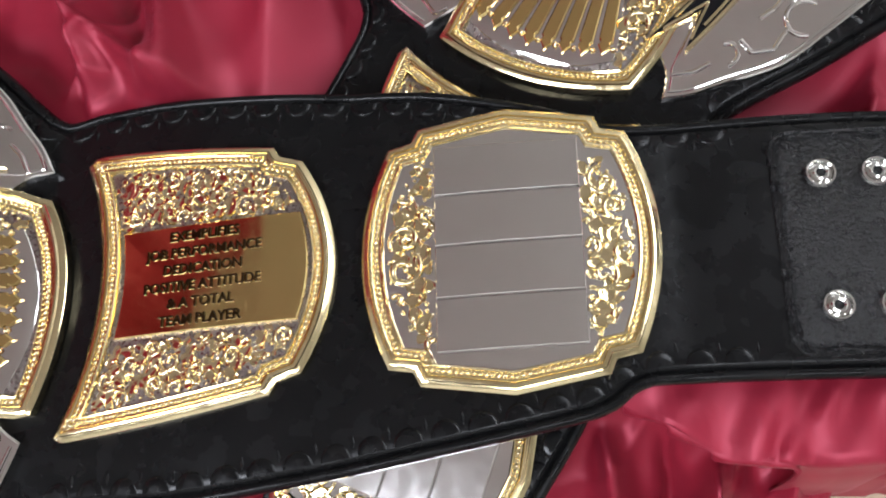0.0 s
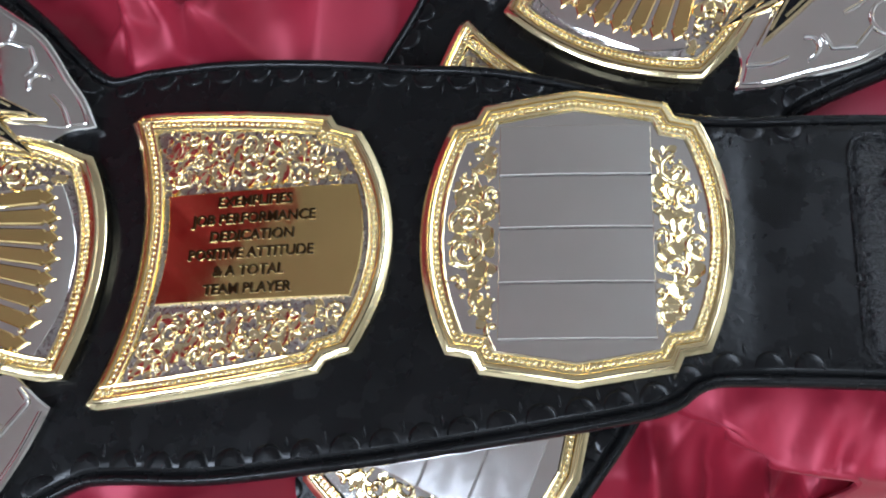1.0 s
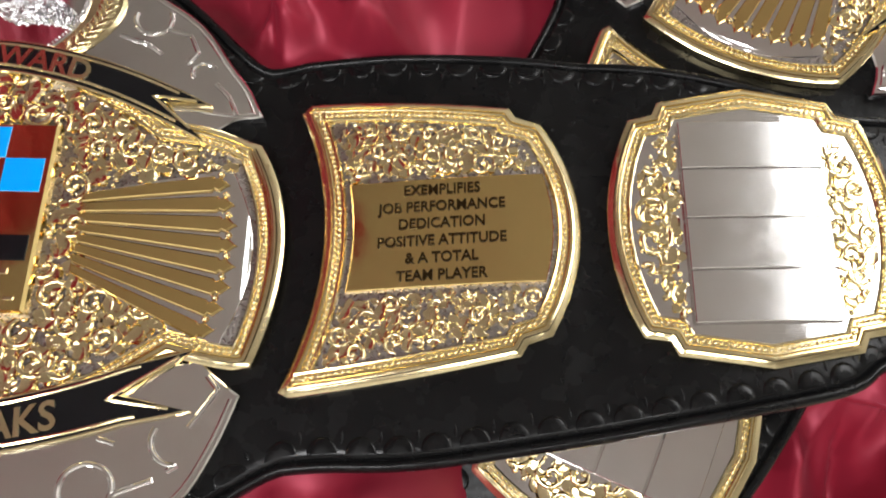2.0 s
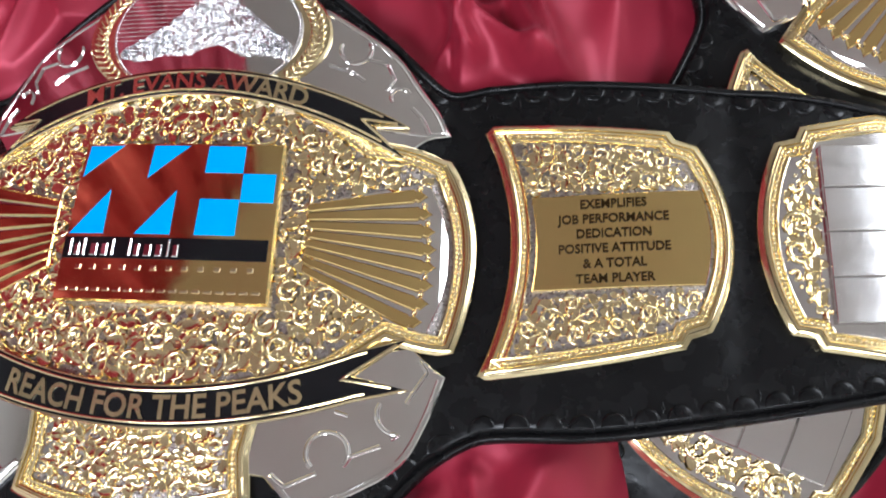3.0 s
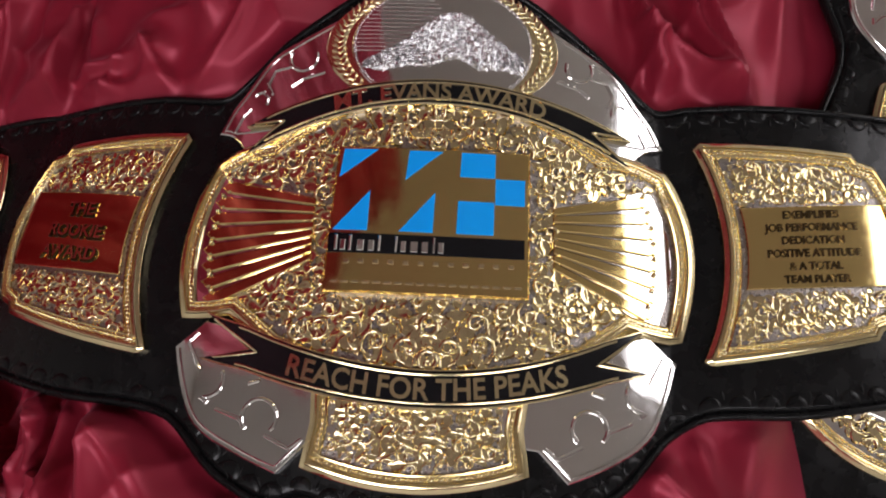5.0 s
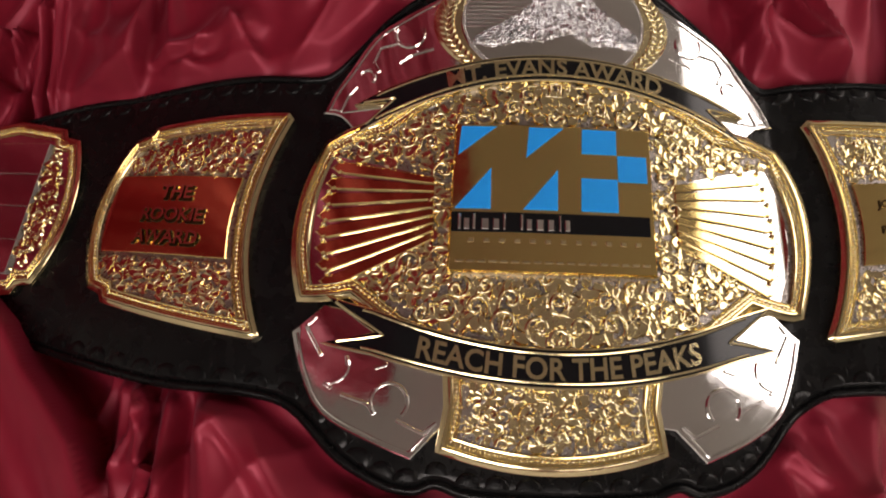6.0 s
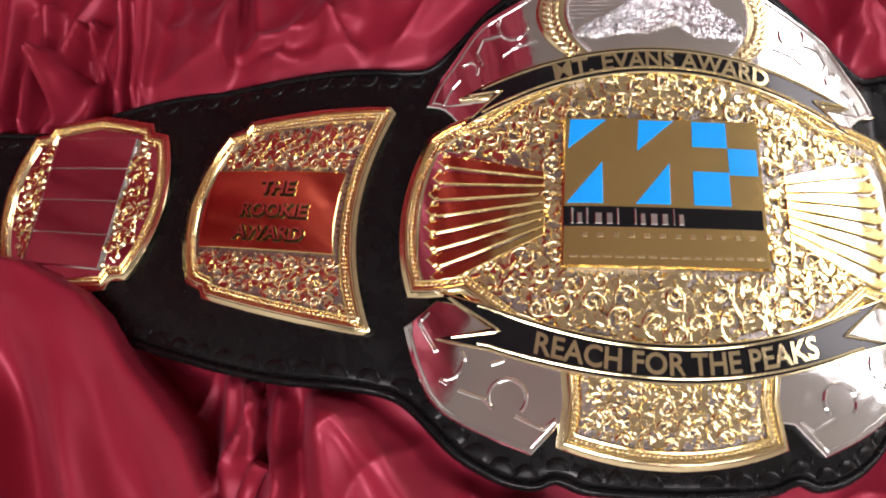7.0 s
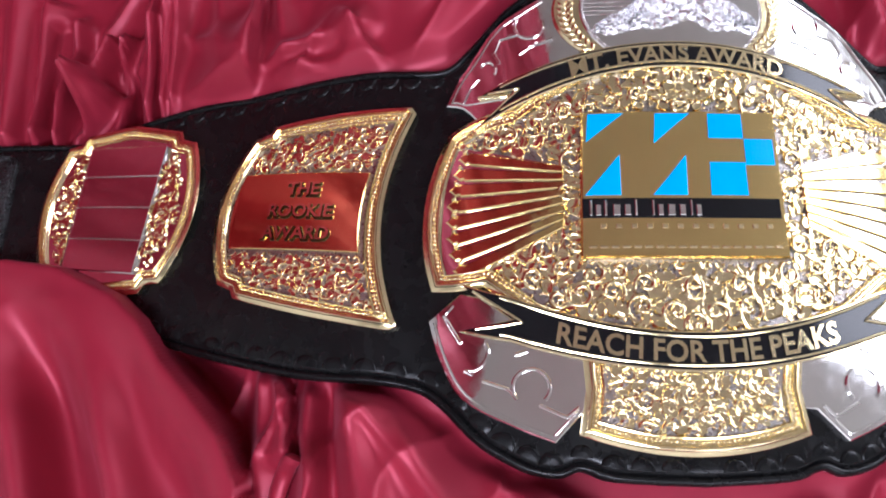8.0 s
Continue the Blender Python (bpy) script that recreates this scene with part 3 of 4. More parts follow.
# ---- the championship belt ----
# Flat plan: u along the belt, v across it, h above the rims of the plates.
STRAP_TOP = [(0, 0.180), (0.03, 0.178), (0.055, 0.168), (0.078, 0.152), (0.104, 0.131), (0.124, 0.112), (0.138, 0.101), (0.155, 0.097), (0.20, 0.096), (0.26, 0.090),
             (0.32, 0.083), (0.36, 0.074), (0.386, 0.066), (0.400, 0.059), (0.415, 0.0570), (0.44, 0.0575), (0.50, 0.0585), (0.58, 0.057)]
STRAP_LOW = [(0, -0.149), (0.045, -0.147), (0.058, -0.143), (0.064, -0.142), (0.074, -0.1455), (0.092, -0.142), (0.112, -0.130), (0.132, -0.109), (0.146, -0.101), (0.17, -0.099),
             (0.21, -0.100), (0.267, -0.095), (0.33, -0.087), (0.38, -0.079), (0.400, -0.0735), (0.412, -0.0655), (0.43, -0.0635), (0.50, -0.0635), (0.58, -0.062)]


def strap_outline():
    top, low = spline(STRAP_TOP, 4), spline(STRAP_LOW, 4)
    tip = [(0.60, 0.040), (0.615, 0.02), (0.62, -0.003), (0.615, -0.025), (0.60, -0.045)]
    right = low + tip[::-1] + top[::-1]
    left = [(-x, y) for x, y in right[::-1]]
    return ccw(right[:-1] + left[:-1])


def tooled_edge():
    """A row of pressed scallops that follows both edges, with a short nick between each two."""
    bits = []
    for line, sign in ((STRAP_TOP, -1), (STRAP_LOW, 1)):
        for side in (1, -1):
            pts = along(spline(line, 8), 0.0160, False)
            for k in range(1, len(pts) - 1):
                (x, y), d = pts[k], pts[k + 1] - pts[k - 1]
                if x > 0.458:
                    continue
                d /= np.hypot(*d)
                n = np.array([-d[1], d[0]]) * sign
                if n[1] * sign < 0:
                    n = -n
                c = np.array([x, y]) + n * 0.0072
                vs, fs, m = [], [], 11
                for rr, z in ((1.0, -0.0072), (0.90, -0.0055), (0.72, -0.0050), (0.36, -0.0053)):
                    for a in np.linspace(0, math.pi, m):
                        q = c + d * 0.0074 * rr * math.cos(a) + n * 0.0074 * rr * math.sin(a)
                        vs.append((side * q[0], q[1], z - 0.0012 * (1 - math.sin(a)) * rr))
                for j in range(3):
                    fs += [(j * m + i, j * m + i + 1, (j + 1) * m + i + 1, (j + 1) * m + i) for i in range(m - 1)]
                fs.append(tuple(3 * m + i for i in range(m)))
                bits.append((vs, fs if side * sign > 0 else [f[::-1] for f in fs]))
                e = c + d * 0.0080
                nick = [(side * (e + n * t)[0], (e + n * t)[1]) for t in (0.0035, 0.0060, 0.0095)]
                bits.append(tube(nick, [0.0004, 0.0010, 0.0003], -0.0064, 0.55, 5))
    return gather(bits)


def side_plate_outline(s):
    pts = ([(0.1555, 0.0645), (0.1590, 0.0680)] + arc((0.160, 0.0688), (0.2525, 0.0590), 0.0012, 6) + [(0.2525, 0.0590), (0.2555, 0.0540), (0.2665, 0.0505)]
           + arc((0.2665, 0.0505), (0.2685, -0.0488), 0.0150, 16)[1:] + [(0.2685, -0.0488), (0.2580, -0.0520), (0.2550, -0.0570)]
           + arc((0.2550, -0.0570), (0.160, -0.0688), 0.0012, 6)[1:] + [(0.160, -0.0688), (0.1575, -0.0685), (0.154, -0.066)]
           + arc((0.154, -0.066), (0.1555, 0.0645), -0.0150, 18)[1:])
    return ccw([(s * (x + (0.0042 if s < 0 else 0.0)), y) for x, y in pts])


END_AT = {1: (0.3598, 0.98), -1: (0.3742, 1.03)}


def end_plate_outline(s):
    q = [(0.0545, 0.0500), (0.0435, 0.0520), (0.0405, 0.0582), (0.0, 0.0645)]
    right = arc((0.0545, -0.0500), (0.0545, 0.0500), -0.0125, 16)
    top = [q[0], q[1], q[2], q[3], (-q[2][0], q[2][1]), (-q[1][0], q[1][1])]
    pts = right + top + [(-x, -y) for x, y in right] + [(-x, -y) for x, y in top]
    mid, wide = END_AT[s]
    return ccw([(s * (mid + x * wide), y * 1.02) for x, y in pts])


RIM = [(0, -0.0062), (0, -0.0022), (0.0003, -0.0018), (0.0025, -0.0008), (0.0029, 0.0), (0.0036, 0.0002), (0.0040, -0.0009), (0.0046, -0.0009), (0.0050, 0.0), (0.0054, -0.0002), (0.0058, -0.0013), (0.0084, -0.0013), (0.0088, -0.0002), (0.0094, 0.0), (0.0100, -0.0008), (0.0105, -0.0028)]


def side_plate(belt, s, lines, size):
    out = side_plate_outline(s)
    plate = part("side_plate", stepped(out, RIM, cap=False, cut=0.012), GOLD, belt, "gold side plate with an engraved name panel")
    field = [tuple(p) for p in inset(out, 0.0102)]
    part("field", stepped(field, [(0, -0.0030), (0, -0.0024)], cut=0.006), SILVER_DULL, plate, "dull silver ground")
    beads(out, 0.0071, -0.0005, plate)
    bow = [p for p in inset(out, 0.0112)]
    lo, hi = (0.1805, 0.2685) if s > 0 else (0.1847, 0.2727)
    panel = ccw([(s * lo, 0.0250), (s * (hi - 0.002), 0.0250)] + [(s * (hi + 0.0040 * (1 - (t / 0.0245) ** 2) - 0.002), t) for t in np.linspace(0.0235, -0.0235, 9)] + [(s * (hi - 0.002), -0.0250), (s * lo, -0.0250)]
                + [(s * (lo + 0.0025 * (1 - (t / 0.025) ** 2)), t) for t in np.linspace(-0.022, 0.022, 7)])
    part("name_panel", slab(panel, -0.0028, -0.0006, 0.0004, 0.003), GOLD_FLAT, plate, "polished gold name panel")
    inner = ccw([tuple(p) for p in bow])
    up = [p for p in inner if p[1] > 0.0265]
    dn = [p for p in inner if p[1] < -0.0265]
    for k, (half, y) in enumerate(((up, 0.0270), (dn, -0.0270))):
        region = ccw(sorted_loop(half, y, s))
        scrolls(region, -0.0026, plate, 40 + 7 * k + s, 0.0102, 0.0060)
    mid = s * (0.2220 if s > 0 else 0.2262)
    top = (len(lines) - 1) * size * 0.60
    for k, text in enumerate(lines):
        y0 = top - k * size * 1.20 - size * 0.35
        spread = 1.0 if size > 0.01 else 0.95
        put = lambda x, y, y0=y0: (mid + x, y0 + y)
        if size > 0.01:
            # Dark swollen copy set down and right: a painted shadow behind the letters.
            drop_shade = lettering(text, size, lambda x, y, y0=y0: (mid + x + 0.0004, y0 + y - 0.0007), -0.0007, LETTER_AND_SHADE, plate, spread, 0.0006, "lettering", 0.065)
            lettering(text, size, put, -0.0004, GOLD, drop_shade, spread, 0.0016, "letter_face", 0.018)
        else:
            lettering(text, size, put, -0.0006, LETTER_AND_SHADE, plate, spread, 0.0008, "lettering", 0.020)


def sorted_loop(pts, y, s):
    """The part of an outline beyond the line v = y, closed along that line."""
    pts = sorted(pts, key=lambda p: s * p[0])
    inn = [p for p in pts if abs(p[1]) < 0.062 and s * p[0] < 0.185]
    rest = [p for p in pts if p not in inn]
    inn = sorted(inn, key=lambda p: abs(p[1]))
    return [(inn[0][0], y)] + inn + rest + [(rest[-1][0], y)]


def end_plate(belt, s):
    out = end_plate_outline(s)
    plate = part("end_plate", stepped(out, RIM, cap=False, cut=0.012), GOLD, belt, "gold end plate with four blank silver panels")
    field = [tuple(p) for p in inset(out, 0.0102)]
    part("field", stepped(field, [(0, -0.0030), (0, -0.0020)], cut=0.006), SILVER, plate, "polished silver ground")
    beads(out, 0.0071, -0.0005, plate)
    mid, wide = END_AT[s]
    for k in range(4):
        y0 = 0.0475 - 0.0236 * k
        panel = [(s * (mid - 0.0325 * wide), y0 - 0.0228), (s * (mid + 0.0325 * wide), y0 - 0.0228), (s * (mid + 0.0325 * wide), y0), (s * (mid - 0.0325 * wide), y0)]
        part("panel", slab(panel, -0.0026, 0.0009, 0.0003, 0.003), SILVER_PANEL, plate, "blank polished silver panel")
    for e in (-1, 1):
        side = ccw([(s * (mid + e * x * wide), y) for x, y in ((0.0335, 0.0445), (0.0415, 0.0425), (0.0520, 0.0200), (0.0555, 0.0), (0.0520, -0.0200), (0.0415, -0.0425), (0.0335, -0.0445))])
        scrolls(side, -0.0020, plate, 90 + e + 3 * s, 0.0130, 0.0080)


# outlines of the centre plate, east half or whole
LOBES = {1: ((0.1403, 0.0540), (0.1435, -0.0512)), -1: ((0.1365, 0.0495), (0.1400, -0.0455))}


def body_outline():
    def half(s):
        tr, br = LOBES[s]
        return ([(0.0, -0.0810), (0.030, -0.0790), (0.06, -0.0730), (0.088, -0.0620)] + arc((0.112, -0.0450 if s > 0 else -0.0430), br, -0.001, 5)
                + arc(br, tr, -0.0105, 18) + arc(tr, (0.100, 0.0640), -0.0025, 8) + [(0.100, 0.0640), (0.085, 0.0750), (0.06, 0.0880), (0.030, 0.0965), (0.0, 0.0995)])
    return ccw(half(1) + [(-x, y) for x, y in half(-1)[::-1] if x > 0.001])


def ribbon_top(u):
    return 0.0945 - 2.35 * u * u


def ribbon_low(u):
    return -0.0800 + 1.85 * u * u - 0.15 * np.maximum(0, np.abs(u) - 0.10) * 1.0


def ribbon(belt, fn, w0, w1, reach, tip, text, size, squeeze, label):
    """A swallow-tailed banner that follows the curve fn."""
    us = np.linspace(-reach, reach, 41)
    half = lambda u: (w0 + (w1 - w0) * (abs(u) / reach) ** 2) / 2

    def outline(shrink, pull):
        r = reach + tip - pull
        k = [(u * (r / reach), fn(u * (r / reach)) + half(u) - shrink) for u in us]
        low = [(u * (r / reach), fn(u * (r / reach)) - half(u) + shrink) for u in us[::-1]]
        notch = reach - 0.006 - pull * 0.5
        return ccw(low[::-1] + [(notch, fn(notch))] + k[::-1] + [(-notch, fn(notch))])

    base = part("ribbon", slab(outline(0, 0), -0.003, 0.0026, 0.0004, 0.008), GOLD, belt, label)
    part("enamel", slab(outline(0.0011, 0.0022), 0.0020, 0.0031, 0.0002, 0.008), ENAMEL, base, "black enamel ground")
    for e in (-1, 1):
        line = [(u, fn(u) + e * (half(u) - 0.0031)) for u in us]
        vs, fs = tube(line, 0.00085, 0.0031, 0.5, 5)
        piece("edge_line", vs, fs, GOLD, base)
        notch = reach - 0.0115
        zig = [(e * (reach + tip - 0.006), fn(reach + tip - 0.006) + half(reach) - 0.0024), (e * notch, fn(notch)), (e * (reach + tip - 0.006), fn(reach + tip - 0.006) - half(reach) + 0.0024)]
        vs, fs = tube(along(zig, 0.002, False), 0.00085, 0.0031, 0.5, 5)
        piece("tail_line", vs, fs, GOLD, base)

    def place(x, y):
        y = y - size * 0.36
        slope = (fn(x + 1e-4) - fn(x - 1e-4)) / 2e-4
        return x - slope * y * 0.6, fn(x) + y

    lettering(text, size, place, 0.0030, GOLD, base, squeeze, 0.0009)


def ellipse(cx, cy, rx, ry, n=64):
    return [(cx + rx * math.cos(math.tau * k / n), cy + ry * math.sin(math.tau * k / n)) for k in range(n)]


def ring(cx, cy, r, a0, a1, n=16):
    return [(cx + r * math.cos(a), cy + r * math.sin(a)) for a in np.linspace(radians(a0), radians(a1), n)]


def wings(belt):
    upper = [(0.030, 0.135)] + spline([(0.068, 0.143), (0.088, 0.131), (0.109, 0.1165), (0.124, 0.096), (0.1335, 0.083), (0.1395, 0.0695)], 4) + spline([(0.1395, 0.0695), (0.127, 0.0665), (0.116, 0.056)], 3)[1:] + [(0.07, 0.070), (0.03, 0.10)]
    lower = [(0.040, -0.080), (0.10, -0.052), (0.124, -0.0465), (0.1405, -0.0620)] + spline([(0.1405, -0.0620), (0.133, -0.084), (0.1215, -0.1045), (0.100, -0.1180), (0.076, -0.1275)], 4)[1:] + spline([(0.076, -0.1275), (0.068, -0.119), (0.060, -0.1105)], 3)[1:] + [(0.04, -0.108)]
    # raised jigsaw lines on each wing
    up_lines = [ring(0.086, 0.118, 0.0085, 160, 400), [(0.093, 0.1125), (0.104, 0.110), (0.108, 0.101), (0.103, 0.093)], ring(0.112, 0.0905, 0.0055, 30, 230, 10), [(0.072, 0.108), (0.085, 0.104), (0.093, 0.098)],
                [(0.118, 0.085), (0.124, 0.079), (0.129, 0.068)]]
    low_lines = [ring(0.0880, -0.0985, 0.0098, -40, 235), [(0.096, -0.1045), (0.099, -0.1000), (0.1135, -0.0945)], ring(0.1195, -0.0795, 0.0100, 150, 275, 10), [(0.1230, -0.0745), (0.1325, -0.0590), (0.127, -0.052)],
                 [(0.084, -0.108), (0.070, -0.1145), (0.062, -0.108)], [(0.090, -0.079), (0.098, -0.0815)], [(0.1205, -0.0895), (0.1155, -0.0925)]]
    for s in (1, -1):
        for poly, lines, name in ((upper, up_lines, "upper"), (lower, low_lines, "lower")):
            poly_s = ccw([(s * x, y) for x, y in poly])
            wing = part("silver_wing", slab(poly_s, -0.0062, -0.0012, 0.0007, 0.005), SILVER, belt, "polished silver wing with raised jigsaw lines")
            bits = [tube([(s * x, y) for x, y in along(line, 0.0016, False)], 0.00115, -0.0013, 0.6, 6) for line in lines]
            rim = [tuple(p) for p in inset(poly_s, 0.0028)]
            rim = [p for p in rim if abs(p[0]) > 0.064]
            vs, fs = gather(bits + [tube(along([p for p in rim if (abs(p[1]) > (0.066 if p[1] > 0 else 0.061))], 0.002, False), 0.00075, -0.0013, 0.55, 5)])
            piece("jigsaw_relief", vs, fs, SILVER, wing)


def over_ribbon(pts):
    return [(x, max(y, ribbon_top(x))) for x, y in pts]


def medallion(belt):
    cy = 0.1255
    disc = part("medallion", slab(over_ribbon(ellipse(0, cy, 0.0725, 0.0425)), -0.0062, 0.0008, 0.0012, 0.006), GOLD, belt, "oval medallion with a mountain in relief and a gold laurel wreath")
    part("silver_oval", slab(over_ribbon(ellipse(0, cy + 0.0005, 0.0565, 0.0415)), 0.0004, 0.0018, 0.0006, 0.005), SILVER, disc, "mirror-bright silver oval")
    vs, fs = gather([knob(x, y, 0.0016, 0.0008, 0.0009) for x, y in along(ellipse(0, cy + 0.0005, 0.0548, 0.0398), 0.0019) if y > ribbon_top(x)])
    piece("beaded_rim", vs, fs, SILVER_ROCK, disc, angle=80)
    bits = []
    for s in (1, -1):
        for k in range(22):
            a = radians(-40 + 5.2 * k)
            for rr, out in ((1.0, 0.55), (1.0, -0.55)):
                px, py = s * 0.0645 * math.cos(a), cy + 0.0420 * math.sin(a)
                tx, ty = -s * 0.0645 * math.sin(a), 0.0420 * math.cos(a)
                n = math.hypot(tx, ty)
                tx, ty = tx / n, ty / n
                nx, ny = s * math.cos(a), math.sin(a)
                q = (px + nx * out * 0.0085 + tx * 0.0050, py + ny * out * 0.0075 + ty * 0.0050)
                bits.append(tube([(px, py), ((px + q[0]) / 2 + nx * out * 0.001, (py + q[1]) / 2), q], [0.0005, 0.0016, 0.0003], 0.0006, 0.55, 5))
    vs, fs = gather(bits)
    tagged(piece("laurel_wreath", vs, fs, GOLD_SCROLL, disc, "gold laurel wreath", angle=60), kind="stuff")
    # rough mountain
    rng = random.Random(3)
    nx, ny = 90, 34
    crest = spline([(-0.050, 0.112), (-0.040, 0.119), (-0.026, 0.127), (-0.014, 0.138), (-0.003, 0.1465), (0.009, 0.1485), (0.020, 0.143), (0.031, 0.133), (0.042, 0.124), (0.052, 0.117)], 8)
    cx, cv = np.array(crest).T
    gx = np.linspace(-0.049, 0.051, nx)
    vs, fs = [], []
    for j in range(ny):
        for i in range(nx):
            hi = np.interp(gx[i], cx, cv)
            lo = 0.1085 + 0.0060 * math.exp(-((gx[i] - 0.006) / 0.020) ** 2) + 0.0016 * math.sin(gx[i] * 210) + 0.0016 * rng.random()
            t = j / (ny - 1)
            y = lo + (hi - lo) * t + rng.uniform(-0.0006, 0.0006)
            h = 0.0016 + (0.0 if j in (0, ny - 1) or i in (0, nx - 1) else rng.choice((0.0002, 0.0008, 0.0016, 0.0022)) + 0.0006 * rng.random())
            vs.append((gx[i] + rng.uniform(-0.0006, 0.0006), y, h))
    for j in range(ny - 1):
        for i in range(nx - 1):
            a = j * nx + i
            fs.append((a, a + 1, a + nx + 1, a + nx))
    piece("mountain_relief", vs, fs, SILVER_ROCK, disc, "rough frosted silver mountain", angle=15)
    for k in range(15):
        y = 0.121 + 0.0027 * k
        x0 = -0.0535 * math.sqrt(max(0, 1 - ((y - cy) / 0.039) ** 2))
        x1 = np.interp(y, cv[:len(cv) // 2], cx[:len(cv) // 2]) - 0.001 if y < 0.150 else 0.02 - 0.002 * k
        if x1 > x0 + 0.003:
            vs, fs = tube([(x0, y), ((x0 + x1) / 2, y), (x1, y)], 0.0006, 0.0016, 0.5, 4)
            piece("sky_line", vs, fs, SILVER_ROCK, disc)


def centre_plate(belt):
    wings(belt)
    medallion(belt)
    tab = ccw([(-0.0615, -0.075), (-0.0600, -0.100), (-0.0635, -0.1235)] + arc((-0.0635, -0.1235), (0.0555, -0.1235), -0.0105, 18)[1:] + [(0.0555, -0.1235), (0.0525, -0.100), (0.0565, -0.075)])
    tab_plate = part("lower_tab", stepped(tab, [(d, h + 0.0008) for d, h in RIM], cap=False, cut=0.012), GOLD, belt, "gold lower tab filled with leaf relief")
    tin = [tuple(p) for p in inset(tab, 0.0102)]
    part("field", stepped(tin, [(0, -0.0030), (0, -0.0016)]), SILVER_DULL, tab_plate)
    beads(tab, 0.0071, 0.0003, tab_plate)
    scrolls([tuple(p) for p in inset(tab, 0.0110)], -0.0018, tab_plate, 11, 0.0105, 0.0062)
    body = body_outline()
    plate = part("centre_plate", stepped(body, [(d, h + 0.0010) for d, h in RIM], cap=False, cut=0.012), GOLD, belt, "large gold centre plate with ray fans and leaf relief")
    inner = [tuple(p) for p in inset(body, 0.0102)]
    part("field", stepped(inner, [(0, -0.0030), (0, -0.0018)]), SILVER_DULL, plate, "dull silver ground")
    for s in (1, -1):
        fan = [(0.070, 0.0275), (0.1225, 0.0405), (0.1300, 0.0400)] + [(0.1300 + 0.0105 * (1 - (t / 0.040) ** 2), t) for t in np.linspace(0.036, -0.036, 9)] + [(0.1310, -0.0395), (0.1225, -0.0395), (0.070, -0.0115)]
        part("fan_ground", slab(ccw([(s * x, y) for x, y in fan]), -0.0024, -0.0012, 0.0003), SILVER, plate, "bright silver ground behind the rays")
    beads(body, 0.0071, 0.0005, plate)
    fans, n = [], 8
    for s in (1, -1):
        edges_in, edges_out = np.linspace(0.0265, -0.0105, n + 1), np.linspace(0.0385, -0.0385, n + 1)
        for k in range(n):
            a0, a1, b0, b1 = edges_in[k] - 0.0003, edges_in[k + 1] + 0.0003, edges_out[k] - 0.0011, edges_out[k + 1] + 0.0011
            bow = 0.1335 - 0.0075 * (((b0 + b1) / 2) / 0.0385) ** 2
            m = (b0 + b1) / 2
            poly = ccw([(s * 0.0685, a0), (s * 0.0685, a1), (s * (bow - 0.006), b1), (s * (bow - 0.005), b1 + 0.0012), (s * (bow - 0.003), b1 + 0.0004), (s * bow, m - 0.0006), (s * (bow + 0.0012), m),
                        (s * bow, m + 0.0006), (s * (bow - 0.003), b0 - 0.0004), (s * (bow - 0.005), b0 - 0.0012), (s * (bow - 0.006), b0)])
            part("ray", slab(poly, -0.0014, 0.0006, 0.0005, 0.006), GOLD_FLAT, plate)
            piece("ray_stud", *knob(s * (bow - 0.0030), edges_out[k], -0.0010, 0.0016, 0.0020), GOLD, plate, angle=80)
        fans.append(ccw([(s * 0.073, 0.0285), (s * 0.140, 0.0440), (s * 0.150, 0), (s * 0.140, -0.0440), (s * 0.073, -0.0125)]))
    logo = ccw([(-0.0605, -0.0290), (0.0545, -0.0290), (0.0545, 0.0580), (-0.0580, 0.0580)])
    fill = [tuple(p) for p in inset(body, 0.0110)]
    scrolls(fill, -0.0014, plate, 21, 0.0125, 0.0076, paired=True, avoid=fans + [inset(logo, -0.001)])
    plaque = part("emblem_plaque", stepped(logo, [(0, -0.0018), (0, 0.0018), (0.0010, 0.0032)], cut=0.006), GOLD_FLAT, belt, "raised square gold emblem plaque with blue enamel shapes")
    tiles = [[(-0.0545, 0.0560), (-0.0345, 0.0560), (-0.0560, 0.0385)], [(-0.0375, 0.0310), (-0.0375, 0.0068), (-0.0575, 0.0068)], [(-0.0165, 0.0560), (0.0035, 0.0560), (-0.0180, 0.0375)],
             [(0.0, 0.0310), (-0.0005, 0.0068), (-0.0200, 0.0068)], [(0.0140, 0.0560), (0.0340, 0.0560), (0.0340, 0.0410), (0.0135, 0.0410)],
             [(0.0342, 0.0408), (0.0515, 0.0408), (0.0515, 0.0250), (0.0342, 0.0250)], [(0.0130, 0.0265), (0.0338, 0.0265), (0.0338, 0.0068), (0.0125, 0.0068)]]
    for t in tiles:
        part("blue_tile", slab(ccw(t), 0.0028, 0.0036, 0.0002, 0.004), BLUE, plaque)
    bar = part("black_bar", slab([(-0.0590, -0.0065), (0.0515, -0.0065), (0.0515, 0.0050), (-0.0590, 0.0050)], 0.0028, 0.0036, 0.0002, 0.004), ENAMEL, plaque, "black enamel bar")
    for x, w in ((-0.0545, 0.0016), (-0.0505, 0.0030), (-0.0465, 0.0016), (-0.0405, 0.0040), (-0.0345, 0.0035), (-0.0300, 0.0014), (-0.0205, 0.0014), (-0.0165, 0.0030), (-0.0105, 0.0040), (-0.0045, 0.0035), (0.0005, 0.0012), (0.0045, 0.0030)):
        tall = 0.0038 if w < 0.0020 else 0.0012
        part("word_bar", slab([(x - w / 2, -0.0052), (x + w / 2, -0.0052), (x + w / 2, tall), (x - w / 2, tall)], 0.0035, 0.0044, 0.0004, 0.004), SILVER, plaque)
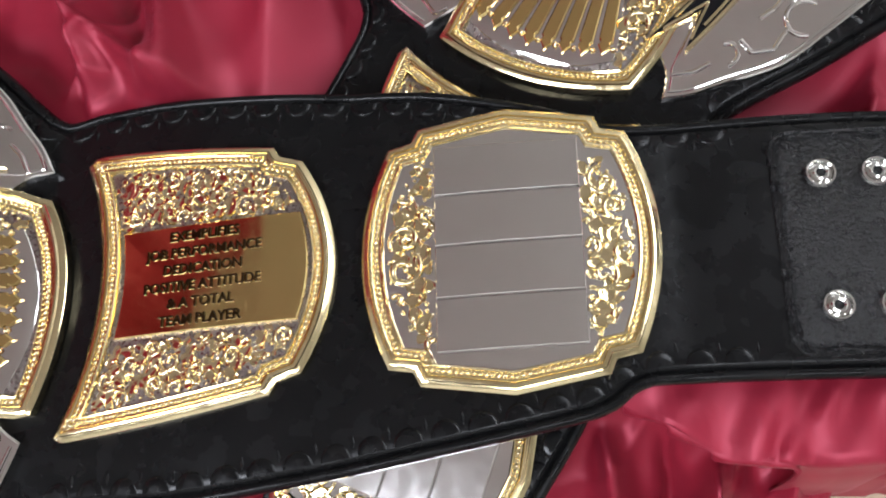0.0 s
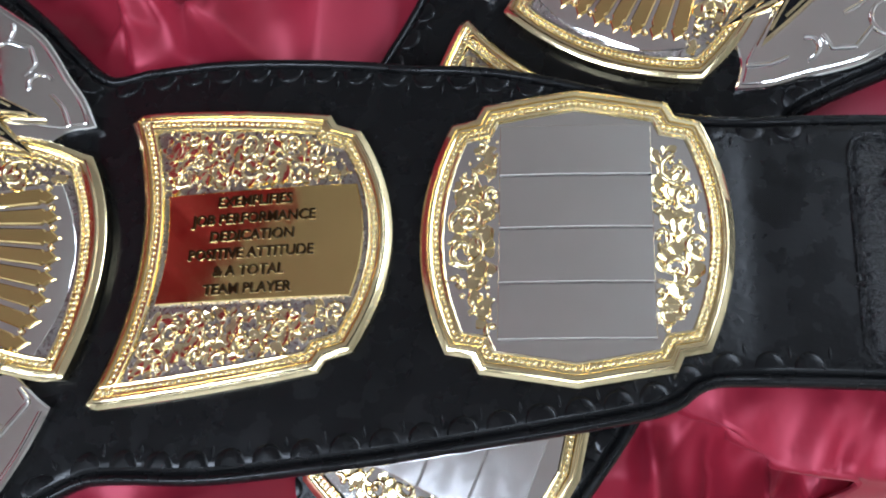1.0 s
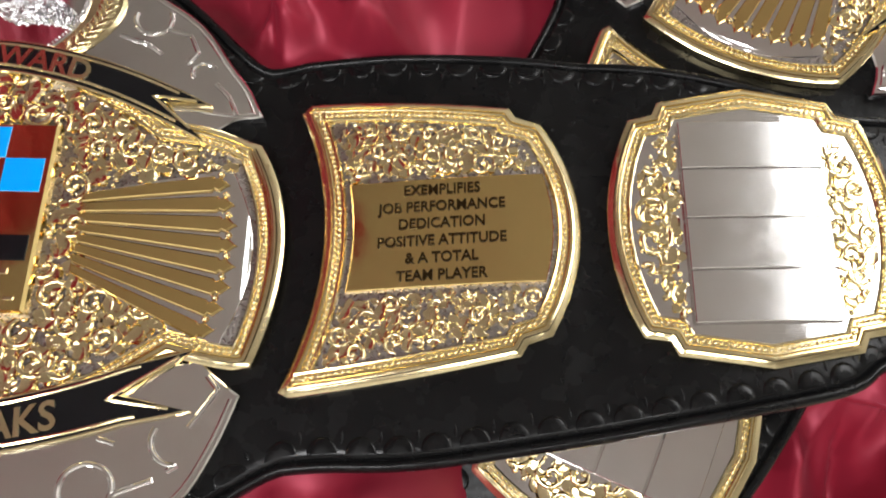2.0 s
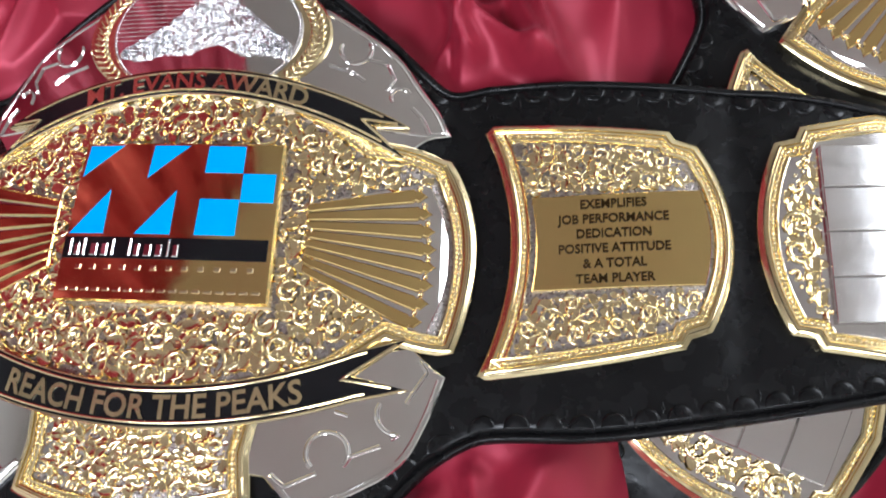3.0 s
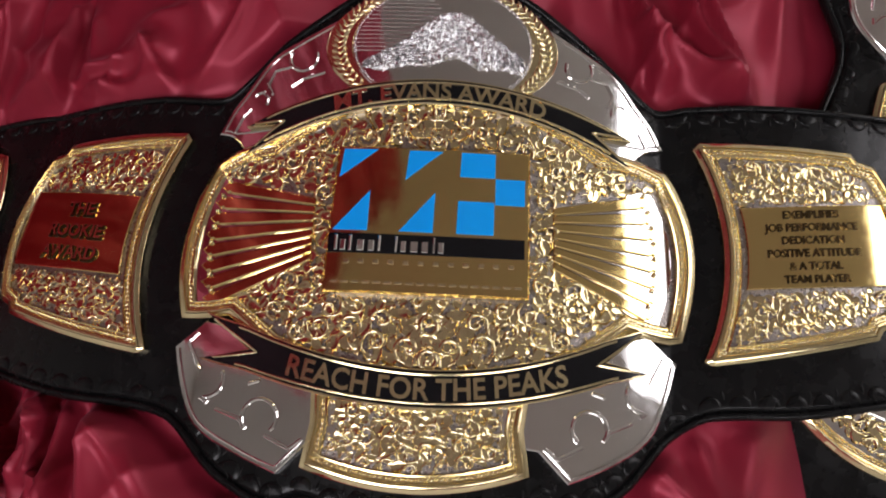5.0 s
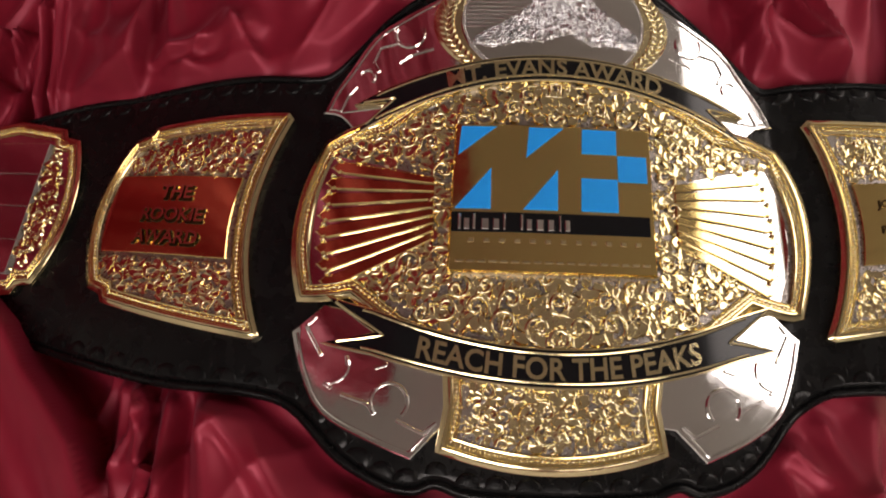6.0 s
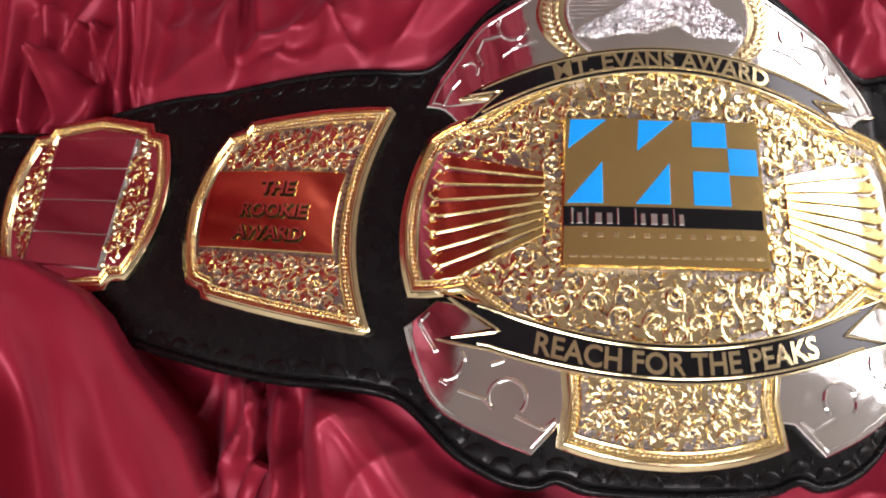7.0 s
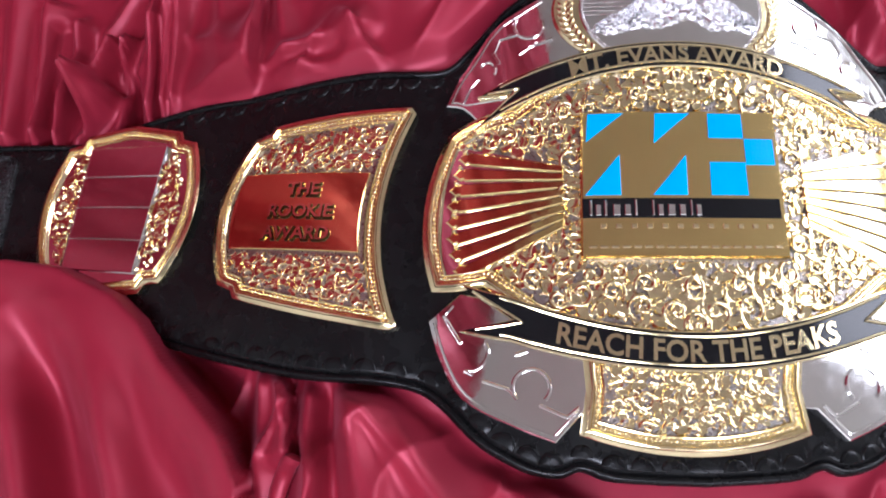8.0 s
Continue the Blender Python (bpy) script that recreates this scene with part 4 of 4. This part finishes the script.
    for x in np.linspace(-0.048, 0.044, 12):
        part("word_dash", slab([(x - 0.0016, -0.0125), (x + 0.0016, -0.0125), (x + 0.0016, -0.0100), (x - 0.0016, -0.0100)], 0.0030, 0.0037, 0.0002, 0.004), GOLD, plaque)
    for x in np.linspace(-0.054, 0.048, 18):
        part("word_dash", slab([(x - 0.0021, -0.0238), (x + 0.0021, -0.0238), (x + 0.0021, -0.0222), (x - 0.0021, -0.0222)], 0.0030, 0.0036, 0.0002, 0.004), GOLD, plaque)
    ribbon(belt, ribbon_top, 0.0165, 0.0205, 0.104, 0.014, "MT. EVANS AWARD", 0.0140, 1.03, "curved black and gold ribbon under the medallion")
    ribbon(belt, ribbon_low, 0.0215, 0.0265, 0.104, 0.020, "REACH FOR THE PEAKS", 0.0160, 0.89, "curved black and gold motto ribbon")


def snap_pad(belt):
    x0, x1, y, low = 0.474, 0.585, 0.0490, 0.0555
    for s in (1, -1):
        pts = ring(x0 + 0.011, y - 0.011, 0.011, 180, 90, 7) + [(x1, y)] + [(x1, -low)] + ring(x0 + 0.011, -low + 0.011, 0.011, 270, 180, 7)
        pts = ccw([(s * a, b) for a, b in pts])
        pad = part("snap_pad", stepped(pts, [(0, -0.007), (0.0012, -0.0048), (0.0024, -0.0056), (0.0036, -0.0044), (0.005, -0.0060), (0.0065, -0.0052)], cut=0.006), PEBBLE, belt, "pebbled leather pad with chrome snaps")
        for k in range(4):
            for v in (0.0265, -0.0335):
                x = s * (0.4960 + 0.0235 * k)
                prof = [(0.0070, -0.0056), (0.0071, -0.0040), (0.0064, -0.0028), (0.0056, -0.0028), (0.0049, -0.0046), (0.0038, -0.0050), (0.0035, -0.0032), (0.0028, -0.0028), (0.0021, -0.0032), (0.0017, -0.0090)]
                vs, fs, m = [], [], 18
                for r, h in prof:
                    vs += [(x + r * math.cos(math.tau * q / m), v + r * math.sin(math.tau * q / m), h) for q in range(m)]
                for j in range(len(prof) - 1):
                    fs += [(j * m + q, j * m + (q + 1) % m, (j + 1) * m + (q + 1) % m, (j + 1) * m + q) for q in range(m)]
                fs.append(tuple((len(prof) - 1) * m + q for q in range(m)))
                piece("snap", vs, fs, CHROME, belt, "chrome snap socket", angle=28)


def championship_belt():
    belt = tagged(new("championship_belt"), "black leather championship belt with gold and silver plates on red satin", "belt", "championship belts")
    out = strap_outline()
    prof = [(0.0010, -0.0145), (0, -0.0125), (0, -0.0095), (0.0012, -0.0072), (0.0028, -0.0066), (0.0042, -0.0074), (0.0050, -0.0086), (0.0060, -0.0072), (0.0075, -0.0064), (0.0105, -0.0060)]
    part("strap", stepped(out, prof, cut=0.005), LEATHER, belt, "glossy black tooled leather strap", angle=70)
    vs, fs = tooled_edge()
    tagged(piece("tooled_edge", vs, fs, LEATHER, belt, "pressed scallops along the leather edge", angle=70), kind="stuff")
    centre_plate(belt)
    side_plate(belt, 1, ["EXEMPLIFIES", "JOB PERFORMANCE", "DEDICATION", "POSITIVE ATTITUDE", "& A TOTAL", "TEAM PLAYER"], 0.0066)
    side_plate(belt, -1, ["THE", "ROOKIE", "AWARD"], 0.0118)
    end_plate(belt, 1)
    end_plate(belt, -1)
    snap_pad(belt)
    return belt


top_belt = championship_belt()
top_belt.location = (0, 0, -BASE)
BEND.update(east=0.020, start=0.16, stop=0.44, west=0.0, fall=0.27, square=0.8, dip=0.7, pull=0.022, jog=0.0)
under = championship_belt()
under.matrix_basis = pose(B2_AT[0], B2_AT[1], B2_DROP - BASE, 0, 0, math.degrees(B2_TURN))
tagged(under, "second black leather championship belt lying crosswise under the first")
